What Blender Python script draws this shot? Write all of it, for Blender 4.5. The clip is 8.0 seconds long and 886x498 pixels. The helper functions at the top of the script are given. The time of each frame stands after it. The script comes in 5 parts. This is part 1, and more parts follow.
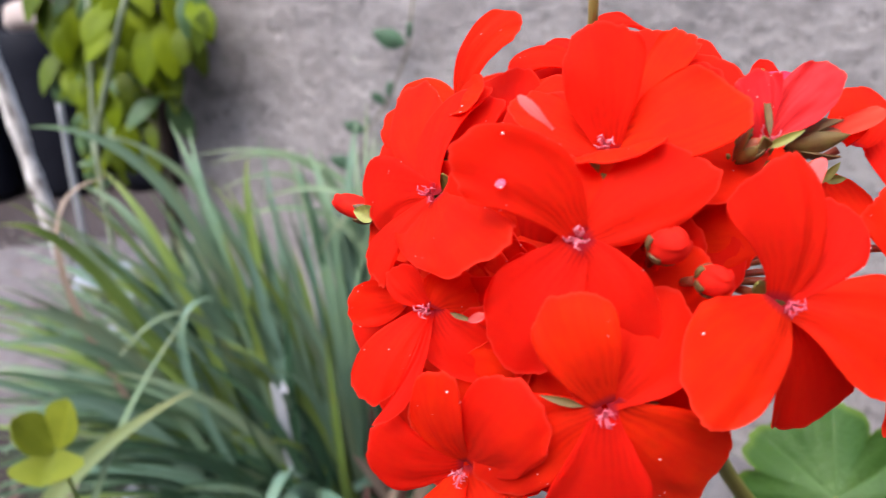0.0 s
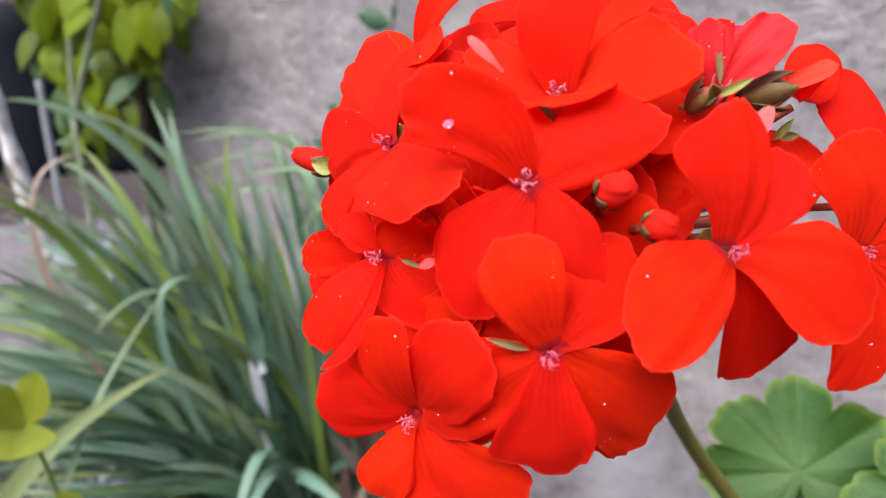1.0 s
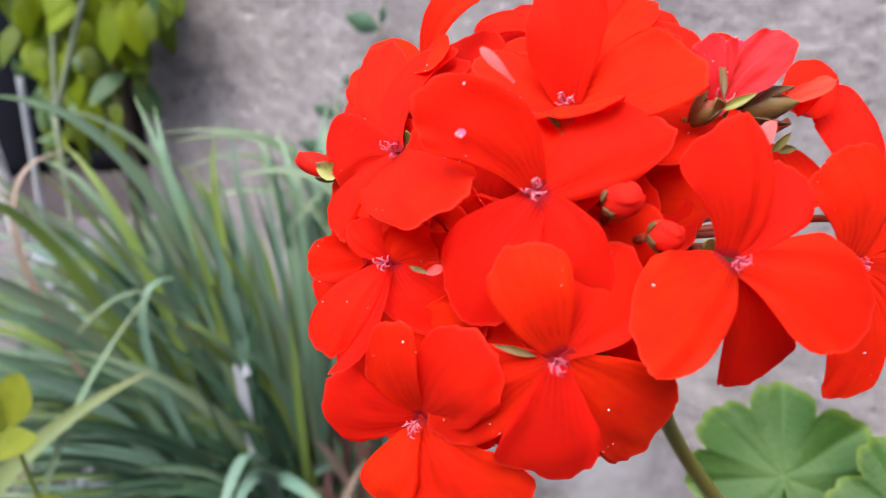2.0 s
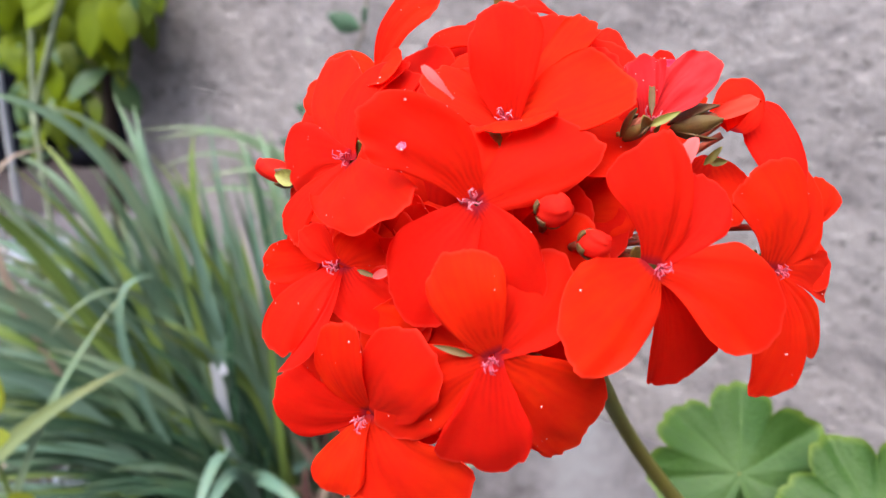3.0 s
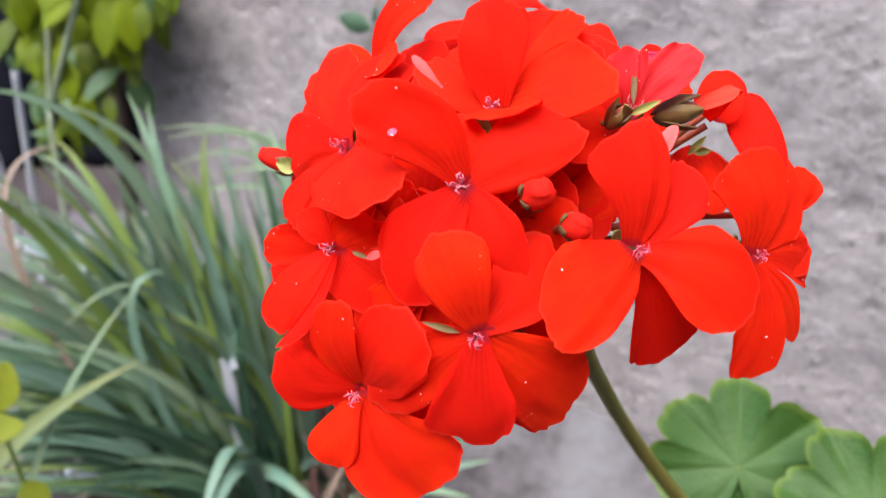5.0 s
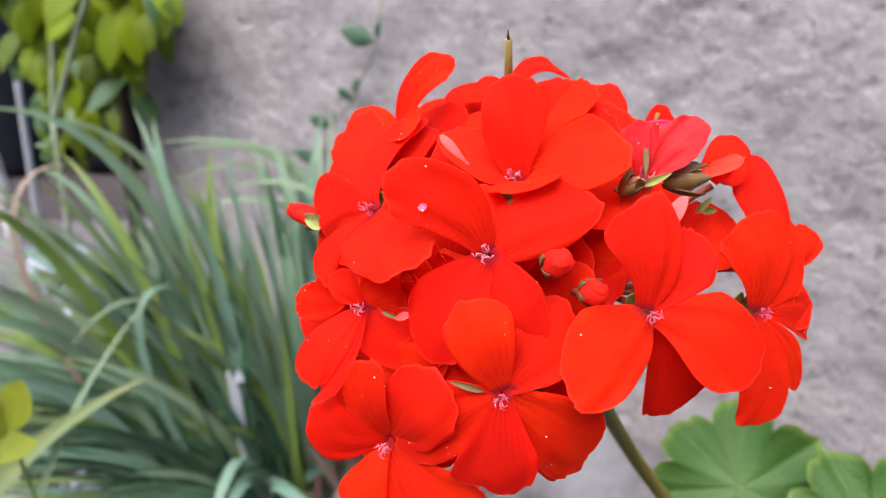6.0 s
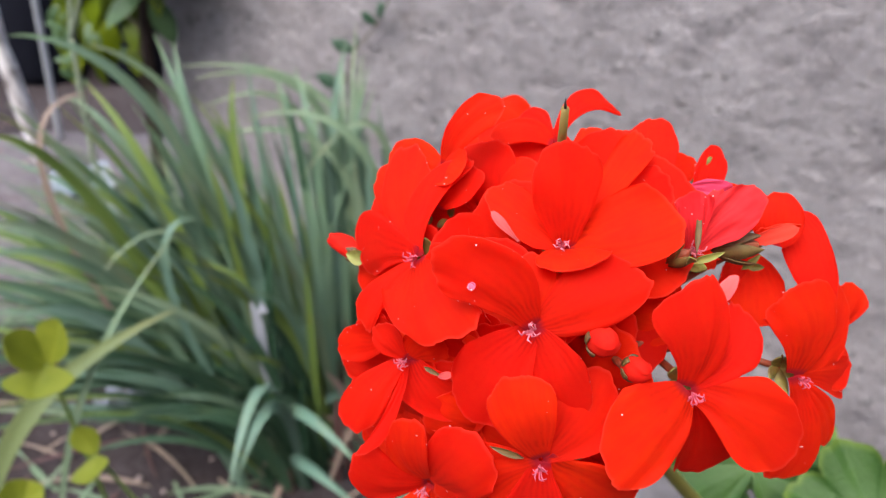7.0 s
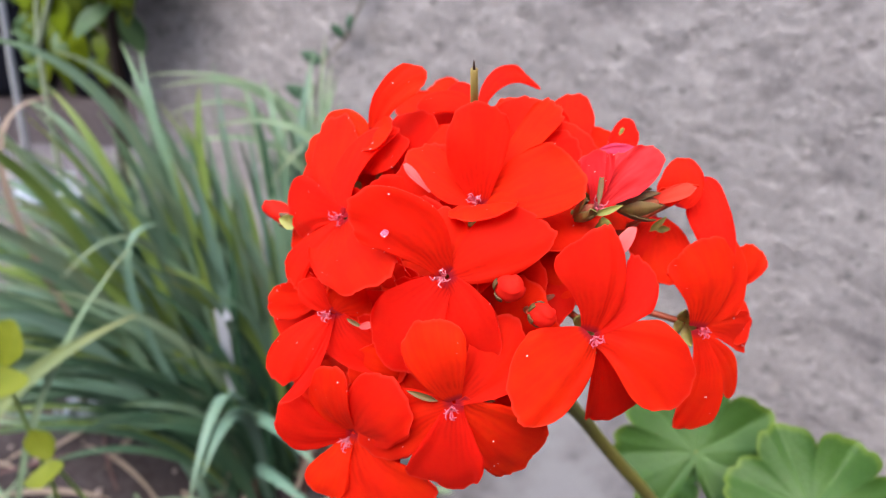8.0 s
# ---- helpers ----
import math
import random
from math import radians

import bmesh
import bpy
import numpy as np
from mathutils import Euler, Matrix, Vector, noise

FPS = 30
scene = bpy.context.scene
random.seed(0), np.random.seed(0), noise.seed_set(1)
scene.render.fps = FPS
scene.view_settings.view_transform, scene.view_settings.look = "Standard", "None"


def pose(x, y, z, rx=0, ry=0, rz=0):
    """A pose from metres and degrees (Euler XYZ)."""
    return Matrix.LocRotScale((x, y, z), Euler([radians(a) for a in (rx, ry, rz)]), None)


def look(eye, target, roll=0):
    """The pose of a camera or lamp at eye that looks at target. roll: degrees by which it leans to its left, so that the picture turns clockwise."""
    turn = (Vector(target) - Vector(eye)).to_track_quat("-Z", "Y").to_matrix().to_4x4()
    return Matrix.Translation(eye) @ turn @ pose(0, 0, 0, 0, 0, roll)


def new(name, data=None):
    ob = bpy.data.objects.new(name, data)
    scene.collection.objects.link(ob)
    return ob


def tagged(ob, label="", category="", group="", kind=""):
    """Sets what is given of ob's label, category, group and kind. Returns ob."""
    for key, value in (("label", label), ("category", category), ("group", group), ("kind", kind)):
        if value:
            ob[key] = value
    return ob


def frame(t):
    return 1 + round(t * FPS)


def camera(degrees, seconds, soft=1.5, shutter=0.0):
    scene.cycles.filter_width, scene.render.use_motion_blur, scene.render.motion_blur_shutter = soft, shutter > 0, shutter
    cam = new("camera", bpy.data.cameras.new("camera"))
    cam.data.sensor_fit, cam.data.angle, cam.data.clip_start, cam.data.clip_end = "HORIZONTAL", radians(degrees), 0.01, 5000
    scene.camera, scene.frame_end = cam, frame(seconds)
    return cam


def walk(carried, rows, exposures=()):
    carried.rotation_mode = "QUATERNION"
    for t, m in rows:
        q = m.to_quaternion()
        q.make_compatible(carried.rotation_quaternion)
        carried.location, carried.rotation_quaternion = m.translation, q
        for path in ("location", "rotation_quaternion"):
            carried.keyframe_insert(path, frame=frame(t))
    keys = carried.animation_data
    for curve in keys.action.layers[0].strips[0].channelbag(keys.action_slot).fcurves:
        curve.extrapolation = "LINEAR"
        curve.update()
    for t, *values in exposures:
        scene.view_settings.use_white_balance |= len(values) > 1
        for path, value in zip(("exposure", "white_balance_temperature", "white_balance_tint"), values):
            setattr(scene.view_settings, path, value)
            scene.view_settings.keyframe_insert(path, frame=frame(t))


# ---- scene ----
cam = camera(67.45, 8.0, 1.0, 0.5)
PATH = [
    (0.0, (0.04300, 0.04200, 0.76000), (0.0191, 0.9550, 0.3527), -1.58),
    (0.5, (0.03776, 0.04190, 0.75810), (0.0174, 0.9507, 0.3414), -1.10),
    (1.0, (0.04871, 0.03930, 0.75337), (0.0461, 0.9453, 0.3301), -0.18),
    (1.2, (0.04296, 0.04233, 0.75328), (0.0371, 0.9453, 0.3237), 0.02),
    (2.3, (0.04715, 0.03748, 0.75636), (0.0763, 0.9463, 0.3401), 1.40),
    (2.5, (0.05129, 0.03904, 0.76006), (0.0799, 0.9472, 0.3424), 1.41),
    (3.0, (0.05127, 0.03280, 0.75830), (0.0977, 0.9396, 0.3393), 2.25),
    (3.5, (0.05016, 0.02435, 0.76211), (0.0889, 0.9279, 0.3354), 2.40),
    (4.0, (0.05591, 0.02356, 0.75971), (0.0937, 0.9271, 0.3328), 2.42),
    (4.5, (0.05922, 0.02511, 0.75540), (0.0836, 0.9294, 0.3291), 1.89),
    (4.7, (0.05617, 0.02623, 0.75491), (0.0869, 0.9343, 0.3372), 2.32),
    (5.8, (0.05349, 0.02414, 0.77125), (0.0776, 0.9311, 0.3507), 1.30),
    (6.0, (0.04944, 0.02353, 0.77141), (0.0803, 0.9336, 0.3580), 1.99),
    (6.5, (0.05119, 0.03953, 0.79362), (0.0538, 0.9017, 0.2871), 2.46),
    (7.0, (0.04262, 0.03741, 0.79712), (0.0530, 0.8869, 0.2696), 3.31),
    (7.5, (0.05146, 0.02780, 0.79014), (0.0766, 0.8788, 0.2656), 4.34),
    (8.0, (0.05477, 0.02418, 0.79055), (0.1007, 0.8880, 0.2888), 4.62),
]
EXPOSURES = [(0.0, 1.94), (1.0, 1.96), (2.5, 2.07), (4.5, 2.09), (6.0, 2.04), (6.5, 1.98), (7.0, 1.76), (7.5, 1.92), (8.0, 1.95)]
walk(cam, [(t, look(eye, target, roll)) for t, eye, target, roll in PATH], EXPOSURES)
cam.data.dof.use_dof = True
cam.data.dof.focus_distance = 0.128
cam.data.dof.aperture_fstop = 16.0

# ---- sky and light: bright overcast, open shade ----
world = bpy.data.worlds.new("world")
scene.world = world
world.use_nodes = True
wn, wl = world.node_tree.nodes, world.node_tree.links
sky = wn.new("ShaderNodeTexSky")
sky.sky_type, sky.sun_disc = "NISHITA", False
sky.sun_elevation, sky.sun_rotation = radians(58), radians(205)
sky.dust_density, sky.ozone_density = 3.0, 1.0
wl.new(sky.outputs[0], wn["Background"].inputs[0])
wn["Background"].inputs[1].default_value = 0.15
sun = new("sun", bpy.data.lights.new("sun", "SUN"))
sun.data.energy, sun.data.angle, sun.data.color = 1.1, radians(60), (1.0, 0.97, 0.93)
sun.matrix_world = look((-1.0, -0.6, 3.0), (0, 0.3, 0))


# ---- materials ----
class Mat:
    """A node material with short-hand for its nodes."""

    def __init__(self, name, rough=0.6, spec=0.4):
        self.m = bpy.data.materials.new(name)
        self.m.use_nodes = True
        self.n, self.l = self.m.node_tree.nodes, self.m.node_tree.links
        self.p, self.out = self.n["Principled BSDF"], self.n["Material Output"]
        self.p.inputs["Roughness"].default_value = rough
        self.p.inputs["Specular IOR Level"].default_value = spec

    def put(self, a, b):
        if hasattr(a, "links"):
            self.l.new(a, b)
        else:
            b.default_value = a

    def coord(self, which="Object"):
        return self.n.new("ShaderNodeTexCoord").outputs[which]

    def mapped(self, scale, which="Object", vec=None):
        node = self.n.new("ShaderNodeMapping")
        self.put(self.coord(which) if vec is None else vec, node.inputs[0])
        node.inputs["Scale"].default_value = scale
        return node.outputs[0]

    def noise(self, scale, detail=4.0, rough=0.6, vec=None):
        node = self.n.new("ShaderNodeTexNoise")
        self.put(self.coord() if vec is None else vec, node.inputs["Vector"])
        node.inputs["Scale"].default_value, node.inputs["Detail"].default_value = scale, detail
        node.inputs["Roughness"].default_value = rough
        return node.outputs["Fac"]

    def ramp(self, fac, *stops):
        node = self.n.new("ShaderNodeValToRGB")
        el = node.color_ramp.elements
        for i, (at, col) in enumerate(stops):
            e = el[i] if i < 2 else el.new(at)
            e.position, e.color = at, (*col, 1)
        self.put(fac, node.inputs[0])
        return node.outputs[0]

    def mix(self, fac, a, b, how="MIX"):
        node = self.n.new("ShaderNodeMix")
        node.data_type, node.blend_type = "RGBA", how
        self.put(fac, node.inputs[0])
        for v, s in ((a, node.inputs[6]), (b, node.inputs[7])):
            self.put((*v, 1) if isinstance(v, tuple) else v, s)
        return node.outputs[2]

    def math(self, op, a, b=0.0, c=0.0):
        node = self.n.new("ShaderNodeMath")
        node.operation = op
        for v, s in zip((a, b, c), node.inputs):
            self.put(v, s)
        return node.outputs[0]

    def random(self):
        return self.n.new("ShaderNodeObjectInfo").outputs["Random"]

    def uv(self):
        node = self.n.new("ShaderNodeSeparateXYZ")
        self.l.new(self.coord("UV"), node.inputs[0])
        return node.outputs[0], node.outputs[1]

    def shifted_uv(self):
        """UV moved apart from object to object, so that no two petals share a pattern."""
        node = self.n.new("ShaderNodeVectorMath")
        node.operation = "ADD"
        self.l.new(self.coord("UV"), node.inputs[0])
        self.l.new(self.math("MULTIPLY", self.random(), 37.0), node.inputs[1])
        return node.outputs[0]

    def bump(self, height, strength=0.3, distance=0.002):
        node = self.n.new("ShaderNodeBump")
        node.inputs["Strength"].default_value, node.inputs["Distance"].default_value = strength, distance
        self.put(height, node.inputs["Height"])
        self.l.new(node.outputs[0], self.p.inputs["Normal"])
        return node.outputs[0]

    def done(self, colour, through_light=0.0, tint=None):
        self.put((*colour, 1) if isinstance(colour, tuple) else colour, self.p.inputs["Base Color"])
        if through_light:
            t, mx = self.n.new("ShaderNodeBsdfTranslucent"), self.n.new("ShaderNodeMixShader")
            c = colour if tint is None else tint
            self.put((*c, 1) if isinstance(c, tuple) else c, t.inputs[0])
            mx.inputs[0].default_value = through_light
            self.l.new(self.p.outputs[0], mx.inputs[1])
            self.l.new(t.outputs[0], mx.inputs[2])
            self.l.new(mx.outputs[0], self.out.inputs[0])
        return self.m


def plain_bud():
    m = Mat("bud_red", 0.7, 0.06)
    n = m.noise(500.0, 3.0)
    m.bump(n, 0.3, 0.0004)
    return m.done(m.mix(n, (0.62, 0.006, 0.007), (0.82, 0.028, 0.012)), 0.3)


def petal_material(name, low, high, vein, base, through_light, reach=1.25):
    m = Mat(name, 0.65, 0.07)
    m.p.inputs["Sheen Weight"].default_value, m.p.inputs["Sheen Roughness"].default_value = 0.08, 0.45
    m.p.inputs["Sheen Tint"].default_value = (1.0, 0.35, 0.25, 1)
    u, v = m.uv()
    # veins fan from the claw: lines of equal v, strongest near the base
    lines = m.math("SINE", m.math("ADD", m.math("MULTIPLY", v, 30.0), m.math("MULTIPLY", m.noise(180.0, 2.0), 5.0)))
    wob = m.noise(900.0, 3.0)
    close = m.math("POWER", m.math("MAXIMUM", m.math("SUBTRACT", 1.0, m.math("MULTIPLY", u, reach)), 0.0), 1.9)
    patchy = m.ramp(m.noise(260.0, 3.0), (0.35, (0, 0, 0)), (0.65, (1, 1, 1)))
    lines = m.math("MULTIPLY", m.math("MULTIPLY", m.math("POWER", m.math("ABSOLUTE", lines), 2.4), close), patchy)
    body = m.mix(m.math("POWER", m.random(), 1.3), low, high)
    body = m.mix(m.math("MULTIPLY", wob, 0.35), body, high)
    body = m.mix(m.math("MULTIPLY", m.ramp(m.noise(95.0, 3.0), (0.40, (0, 0, 0)), (0.68, (1, 1, 1))), 0.5), body, low)
    body = m.mix(m.math("MULTIPLY", lines, 0.55), body, vein)
    # faint streaks that run the length of the petal
    streak = m.ramp(m.noise(1.0, 3.0, 0.6, m.mapped((1.6, 16.0, 1.0), "UV", m.shifted_uv())), (0.36, (0, 0, 0)), (0.64, (1, 1, 1)))
    body = m.mix(m.math("MULTIPLY", streak, 0.32), body, low)
    fade = m.ramp(u, (0.02, (1, 1, 1)), (0.08, (0, 0, 0)))
    body = m.mix(m.math("MULTIPLY", fade, 0.8), body, base)
    # paler edge colour imitates light coming through the thin rim
    rim = m.ramp(u, (0.965, (0, 0, 0)), (0.995, (1, 1, 1)))
    body = m.mix(m.math("MULTIPLY", rim, 0.35), body, (0.92, 0.10, 0.06))
    fine = m.math("ADD", m.math("MULTIPLY", lines, 0.6), m.math("MULTIPLY", m.noise(2600.0, 2.0), 0.25))
    m.bump(fine, 0.15, 0.0003)
    return m.done(body, through_light)


PETAL = petal_material("petal", (0.80, 0.013, 0.009), (0.93, 0.050, 0.006), (0.42, 0.002, 0.005), (0.42, 0.02, 0.045), 0.66, 1.0)
BUDRED = plain_bud()
PETAL_BACK = petal_material("petal_back", (0.80, 0.018, 0.014), (0.86, 0.035, 0.018), (0.5, 0.01, 0.015), (0.75, 0.35, 0.35), 0.62)
PETAL_PALE = petal_material("petal_pale", (0.80, 0.13, 0.13), (0.84, 0.20, 0.19), (0.7, 0.08, 0.10), (0.8, 0.2, 0.2), 0.35)
PETAL_PALE2 = petal_material("petal_light", (0.85, 0.06, 0.035), (0.88, 0.08, 0.05), (0.7, 0.05, 0.04), (0.8, 0.1, 0.1), 0.35)
PETAL_PINK = petal_material("petal_pink", (0.72, 0.06, 0.15), (0.76, 0.09, 0.18), (0.5, 0.03, 0.1), (0.7, 0.1, 0.2), 0.35)
PETAL_OLD = petal_material("petal_old", (0.74, 0.022, 0.030), (0.82, 0.050, 0.055), (0.34, 0.002, 0.012), (0.6, 0.08, 0.12), 0.42, 0.45)


def green_material(name, low, high, dark, through_light=0.25, rough=0.5, scale=60.0, spec=0.35):
    m = Mat(name, rough, spec)
    n1, n2 = m.noise(scale, 4.0), m.noise(scale * 9, 3.0)
    col = m.mix(m.random(), low, high)
    col = m.mix(m.ramp(n1, (0.4, (0, 0, 0)), (0.75, (1, 1, 1))), col, dark)
    col = m.mix(m.math("MULTIPLY", n2, 0.25), col, high)
    m.bump(n2, 0.15, 0.001)
    return m.done(col, through_light)


def blade_material(name, low, high, edge):
    m = Mat(name, 0.45, 0.4)
    u, v = m.uv()
    lines = m.math("ABSOLUTE", m.math("SINE", m.math("MULTIPLY", v, 40.0)))
    col = m.mix(m.random(), low, high)
    col = m.mix(m.math("MULTIPLY", lines, 0.25), col, high)
    stain = m.ramp(m.noise(22.0, 4.0), (0.55, (0, 0, 0)), (0.75, (1, 1, 1)))
    col = m.mix(m.math("MULTIPLY", stain, 0.45), col, edge)
    tip = m.ramp(u, (0.86, (0, 0, 0)), (1.0, (1, 1, 1)))
    col = m.mix(m.math("MULTIPLY", tip, 0.5), col, edge)
    m.bump(lines, 0.2, 0.001)
    return m.done(col, 0.25)


BLADE = blade_material("grass_blade", (0.090, 0.178, 0.106), (0.190, 0.295, 0.198), (0.153, 0.225, 0.072))
BLADE_PALE = blade_material("pale_blade", (0.1569, 0.239, 0.1419), (0.2092, 0.2913, 0.1867), (0.2615, 0.2689, 0.1345))
BLADE_TEAL = blade_material("teal_blade", (0.100, 0.195, 0.140), (0.165, 0.268, 0.205), (0.18, 0.234, 0.117))
BLADE_YELLOW = blade_material("yellow_blade", (0.127, 0.2092, 0.0448), (0.1793, 0.2615, 0.0672), (0.2241, 0.2241, 0.0448))
BLADE_OLIVE = blade_material("olive_blade", (0.125, 0.165, 0.060), (0.155, 0.195, 0.080), (0.19, 0.19, 0.07))
# dark green that also stands in for self-shadow inside the clump
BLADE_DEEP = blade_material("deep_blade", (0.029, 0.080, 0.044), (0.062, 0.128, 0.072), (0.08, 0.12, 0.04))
BLADE_DRY = blade_material("dry_blade", (0.2689, 0.1942, 0.1643), (0.3137, 0.2465, 0.1942), (0.2241, 0.1643, 0.112))
SHEATH = blade_material("dry_sheath", (0.0896, 0.0411, 0.0448), (0.1494, 0.0822, 0.0672), (0.1942, 0.1345, 0.0896))
STEM = green_material("flower_stem", (0.171, 0.153, 0.027), (0.216, 0.198, 0.0396), (0.153, 0.117, 0.027), 0.05, 0.5, 200.0)
PEDICEL = green_material("pedicel", (0.26, 0.045, 0.025), (0.33, 0.075, 0.035), (0.20, 0.07, 0.025), 0.1, 0.45, 300.0)
SEPAL = green_material("sepal", (0.198, 0.198, 0.0405), (0.279, 0.297, 0.072), (0.112, 0.0523, 0.0224), 0.2, 0.5, 350.0)
CALYX = green_material("calyx", (0.10, 0.052, 0.018), (0.17, 0.12, 0.030), (0.085, 0.024, 0.013), 0.1, 0.55, 300.0)
STAMEN = green_material("stamen", (0.66, 0.08, 0.14), (0.78, 0.24, 0.30), (0.48, 0.03, 0.08), 0.2, 0.4, 700.0)
BEAK = green_material("style_beak", (0.20, 0.155, 0.035), (0.26, 0.20, 0.05), (0.2324, 0.1328, 0.0415), 0.1, 0.5, 300.0)
TIPDARK = green_material("style_tip", (0.03, 0.01, 0.01), (0.05, 0.02, 0.01), (0.02, 0.01, 0.01), 0.0, 0.5, 500.0)
SHRUB = green_material("shrub_leaf", (0.135, 0.205, 0.0045), (0.225, 0.290, 0.008), (0.075, 0.118, 0.008), 0.35, 0.5, 14.0, 0.15)
SHRUB_OLIVE = green_material("shrub_leaf_olive", (0.072, 0.1125, 0.009), (0.1215, 0.1665, 0.0126), (0.036, 0.058, 0.009), 0.3, 0.5, 14.0, 0.15)
SHRUB_DULL = green_material("shrub_leaf_dull", (0.0675, 0.135, 0.054), (0.099, 0.1755, 0.0765), (0.045, 0.0945, 0.0405), 0.3, 0.45, 14.0)
# near-black colour stands in for the shade between shrub and wall
SHRUB_SHADE = green_material("shrub_leaf_shade", (0.030, 0.028, 0.014), (0.048, 0.040, 0.018), (0.020, 0.016, 0.010), 0.1, 0.6, 14.0)
CLOVER = green_material("clover_leaf", (0.21, 0.25, 0.020), (0.27, 0.31, 0.032), (0.17, 0.21, 0.018), 0.5, 0.5, 40.0)
WEED = green_material("weed_leaf", (0.0523, 0.112, 0.0672), (0.0747, 0.1494, 0.0896), (0.0374, 0.0672, 0.0448), 0.2, 0.5, 60.0)
PALE_STALK = green_material("pale_stalk", (0.26, 0.32, 0.22), (0.34, 0.40, 0.28), (0.20, 0.24, 0.16), 0.1, 0.6, 90.0)
TWIG = green_material("twig", (0.1245, 0.1079, 0.0664), (0.1826, 0.166, 0.0996), (0.0664, 0.0498, 0.0332), 0.0, 0.8, 120.0)


def leaf_material():
    """Zonal geranium leaf: polar UV, u outwards, v round; pale veins, yellow-green rim."""
    m = Mat("geranium_leaf", 0.5, 0.35)
    u, v = m.uv()
    n1, n2 = m.noise(45.0, 4.0), m.noise(420.0, 3.0)
    col = m.mix(n1, (0.0211, 0.0722, 0.0088), (0.051, 0.1188, 0.0176))
    col = m.mix(m.math("MULTIPLY", n2, 0.3), col, (0.0634, 0.132, 0.0299))
    ridge = m.math("ABSOLUTE", m.math("COSINE", m.math("MULTIPLY", m.math("ADD", v, m.math("MULTIPLY", m.noise(30.0, 2.0), 0.012)), math.pi * 7)))
    vein = m.math("MULTIPLY", m.ramp(ridge, (0.0, (1, 1, 1)), (0.22, (0, 0, 0))), m.math("SUBTRACT", 1.0, u))
    col = m.mix(m.math("MULTIPLY", vein, 0.45), col, (0.1188, 0.2042, 0.0704))
    small = m.math("ABSOLUTE", m.math("SINE", m.math("ADD", m.math("MULTIPLY", v, math.pi * 21), m.math("MULTIPLY", u, 3.0))))
    col = m.mix(m.math("MULTIPLY", m.ramp(small, (0.0, (1, 1, 1)), (0.16, (0, 0, 0))), m.math("MULTIPLY", u, 0.3)), col, (0.0968, 0.176, 0.0528))
    rim = m.ramp(u, (0.90, (0, 0, 0)), (0.985, (1, 1, 1)))
    col = m.mix(m.math("MULTIPLY", rim, 0.75), col, (0.132, 0.2024, 0.0264))
    heart = m.ramp(u, (0.0, (1, 1, 1)), (0.60, (0, 0, 0)))
    col = m.mix(m.math("MULTIPLY", heart, 0.5), col, (0.11, 0.198, 0.0616))
    net = m.ramp(m.noise(260.0, 2.0, 0.4), (0.46, (1, 1, 1)), (0.52, (0, 0, 0)), (0.58, (1, 1, 1)))
    m.bump(m.math("ADD", vein, m.math("ADD", n2, m.math("MULTIPLY", net, 0.3))), 0.45, 0.0015)
    return m.done(col, 0.30)


LEAF = leaf_material()


def plaster_material():
    m = Mat("rough_plaster", 0.9, 0.2)
    big, mid, fine = m.noise(2.2, 5.0), m.noise(14.0, 7.0, 0.70, m.mapped((1, 1, 1.35))), m.noise(140.0, 5.0, 0.7)
    col = m.ramp(mid, (0.30, (0.135, 0.1242, 0.1314)), (0.52, (0.27, 0.2502, 0.2592)), (0.70, (0.3555, 0.333, 0.342)))
    col = m.mix(m.math("MULTIPLY", m.ramp(big, (0.35, (0, 0, 0)), (0.7, (1, 1, 1))), 0.6), col, (0.2925, 0.2637, 0.27))
    pit = m.ramp(m.noise(46.0, 5.0, 0.74, m.mapped((1, 1, 1.35))), (0.33, (1, 1, 1)), (0.43, (0, 0, 0)))
    col = m.mix(m.math("MULTIPLY", pit, 0.9), col, (0.09, 0.0828, 0.0855))
    grit = m.ramp(m.noise(230.0, 3.0, 0.6), (0.36, (1, 1, 1)), (0.44, (0, 0, 0)))
    col = m.mix(m.math("MULTIPLY", grit, 0.45), col, (0.108, 0.0972, 0.0972))
    chip = m.ramp(m.noise(36.0, 2.0, 0.4, m.mapped((1, 1, 1.4))), (0.71, (0, 0, 0)), (0.75, (1, 1, 1)))
    col = m.mix(m.math("MULTIPLY", chip, 0.55), col, (0.45, 0.4275, 0.414))
    m.bump(m.math("ADD", m.math("MULTIPLY", mid, 1.8), m.math("MULTIPLY", fine, 0.7)), 0.9, 0.007)
    return m.done(col)


def soil_material():
    m = Mat("dry_soil", 0.95, 0.15)
    big, mid, fine = m.noise(1.6, 5.0), m.noise(24.0, 6.0, 0.65), m.noise(230.0, 4.0, 0.7)
    col = m.ramp(mid, (0.3, (0.0218, 0.0172, 0.0187)), (0.72, (0.0515, 0.0445, 0.0484)))
    col = m.mix(m.ramp(big, (0.4, (0, 0, 0)), (0.65, (1, 1, 1))), col, (0.0702, 0.0616, 0.0671))
    clod = m.ramp(m.noise(70.0, 5.0, 0.7), (0.44, (1, 1, 1)), (0.56, (0, 0, 0)))
    col = m.mix(m.math("MULTIPLY", clod, 0.6), col, (0.0172, 0.0117, 0.0117))
    col = m.mix(m.math("MULTIPLY", fine, 0.35), col, (0.0663, 0.0468, 0.0429))
    m.bump(m.math("ADD", mid, m.math("MULTIPLY", fine, 0.5)), 0.6, 0.012)
    return m.done(col)


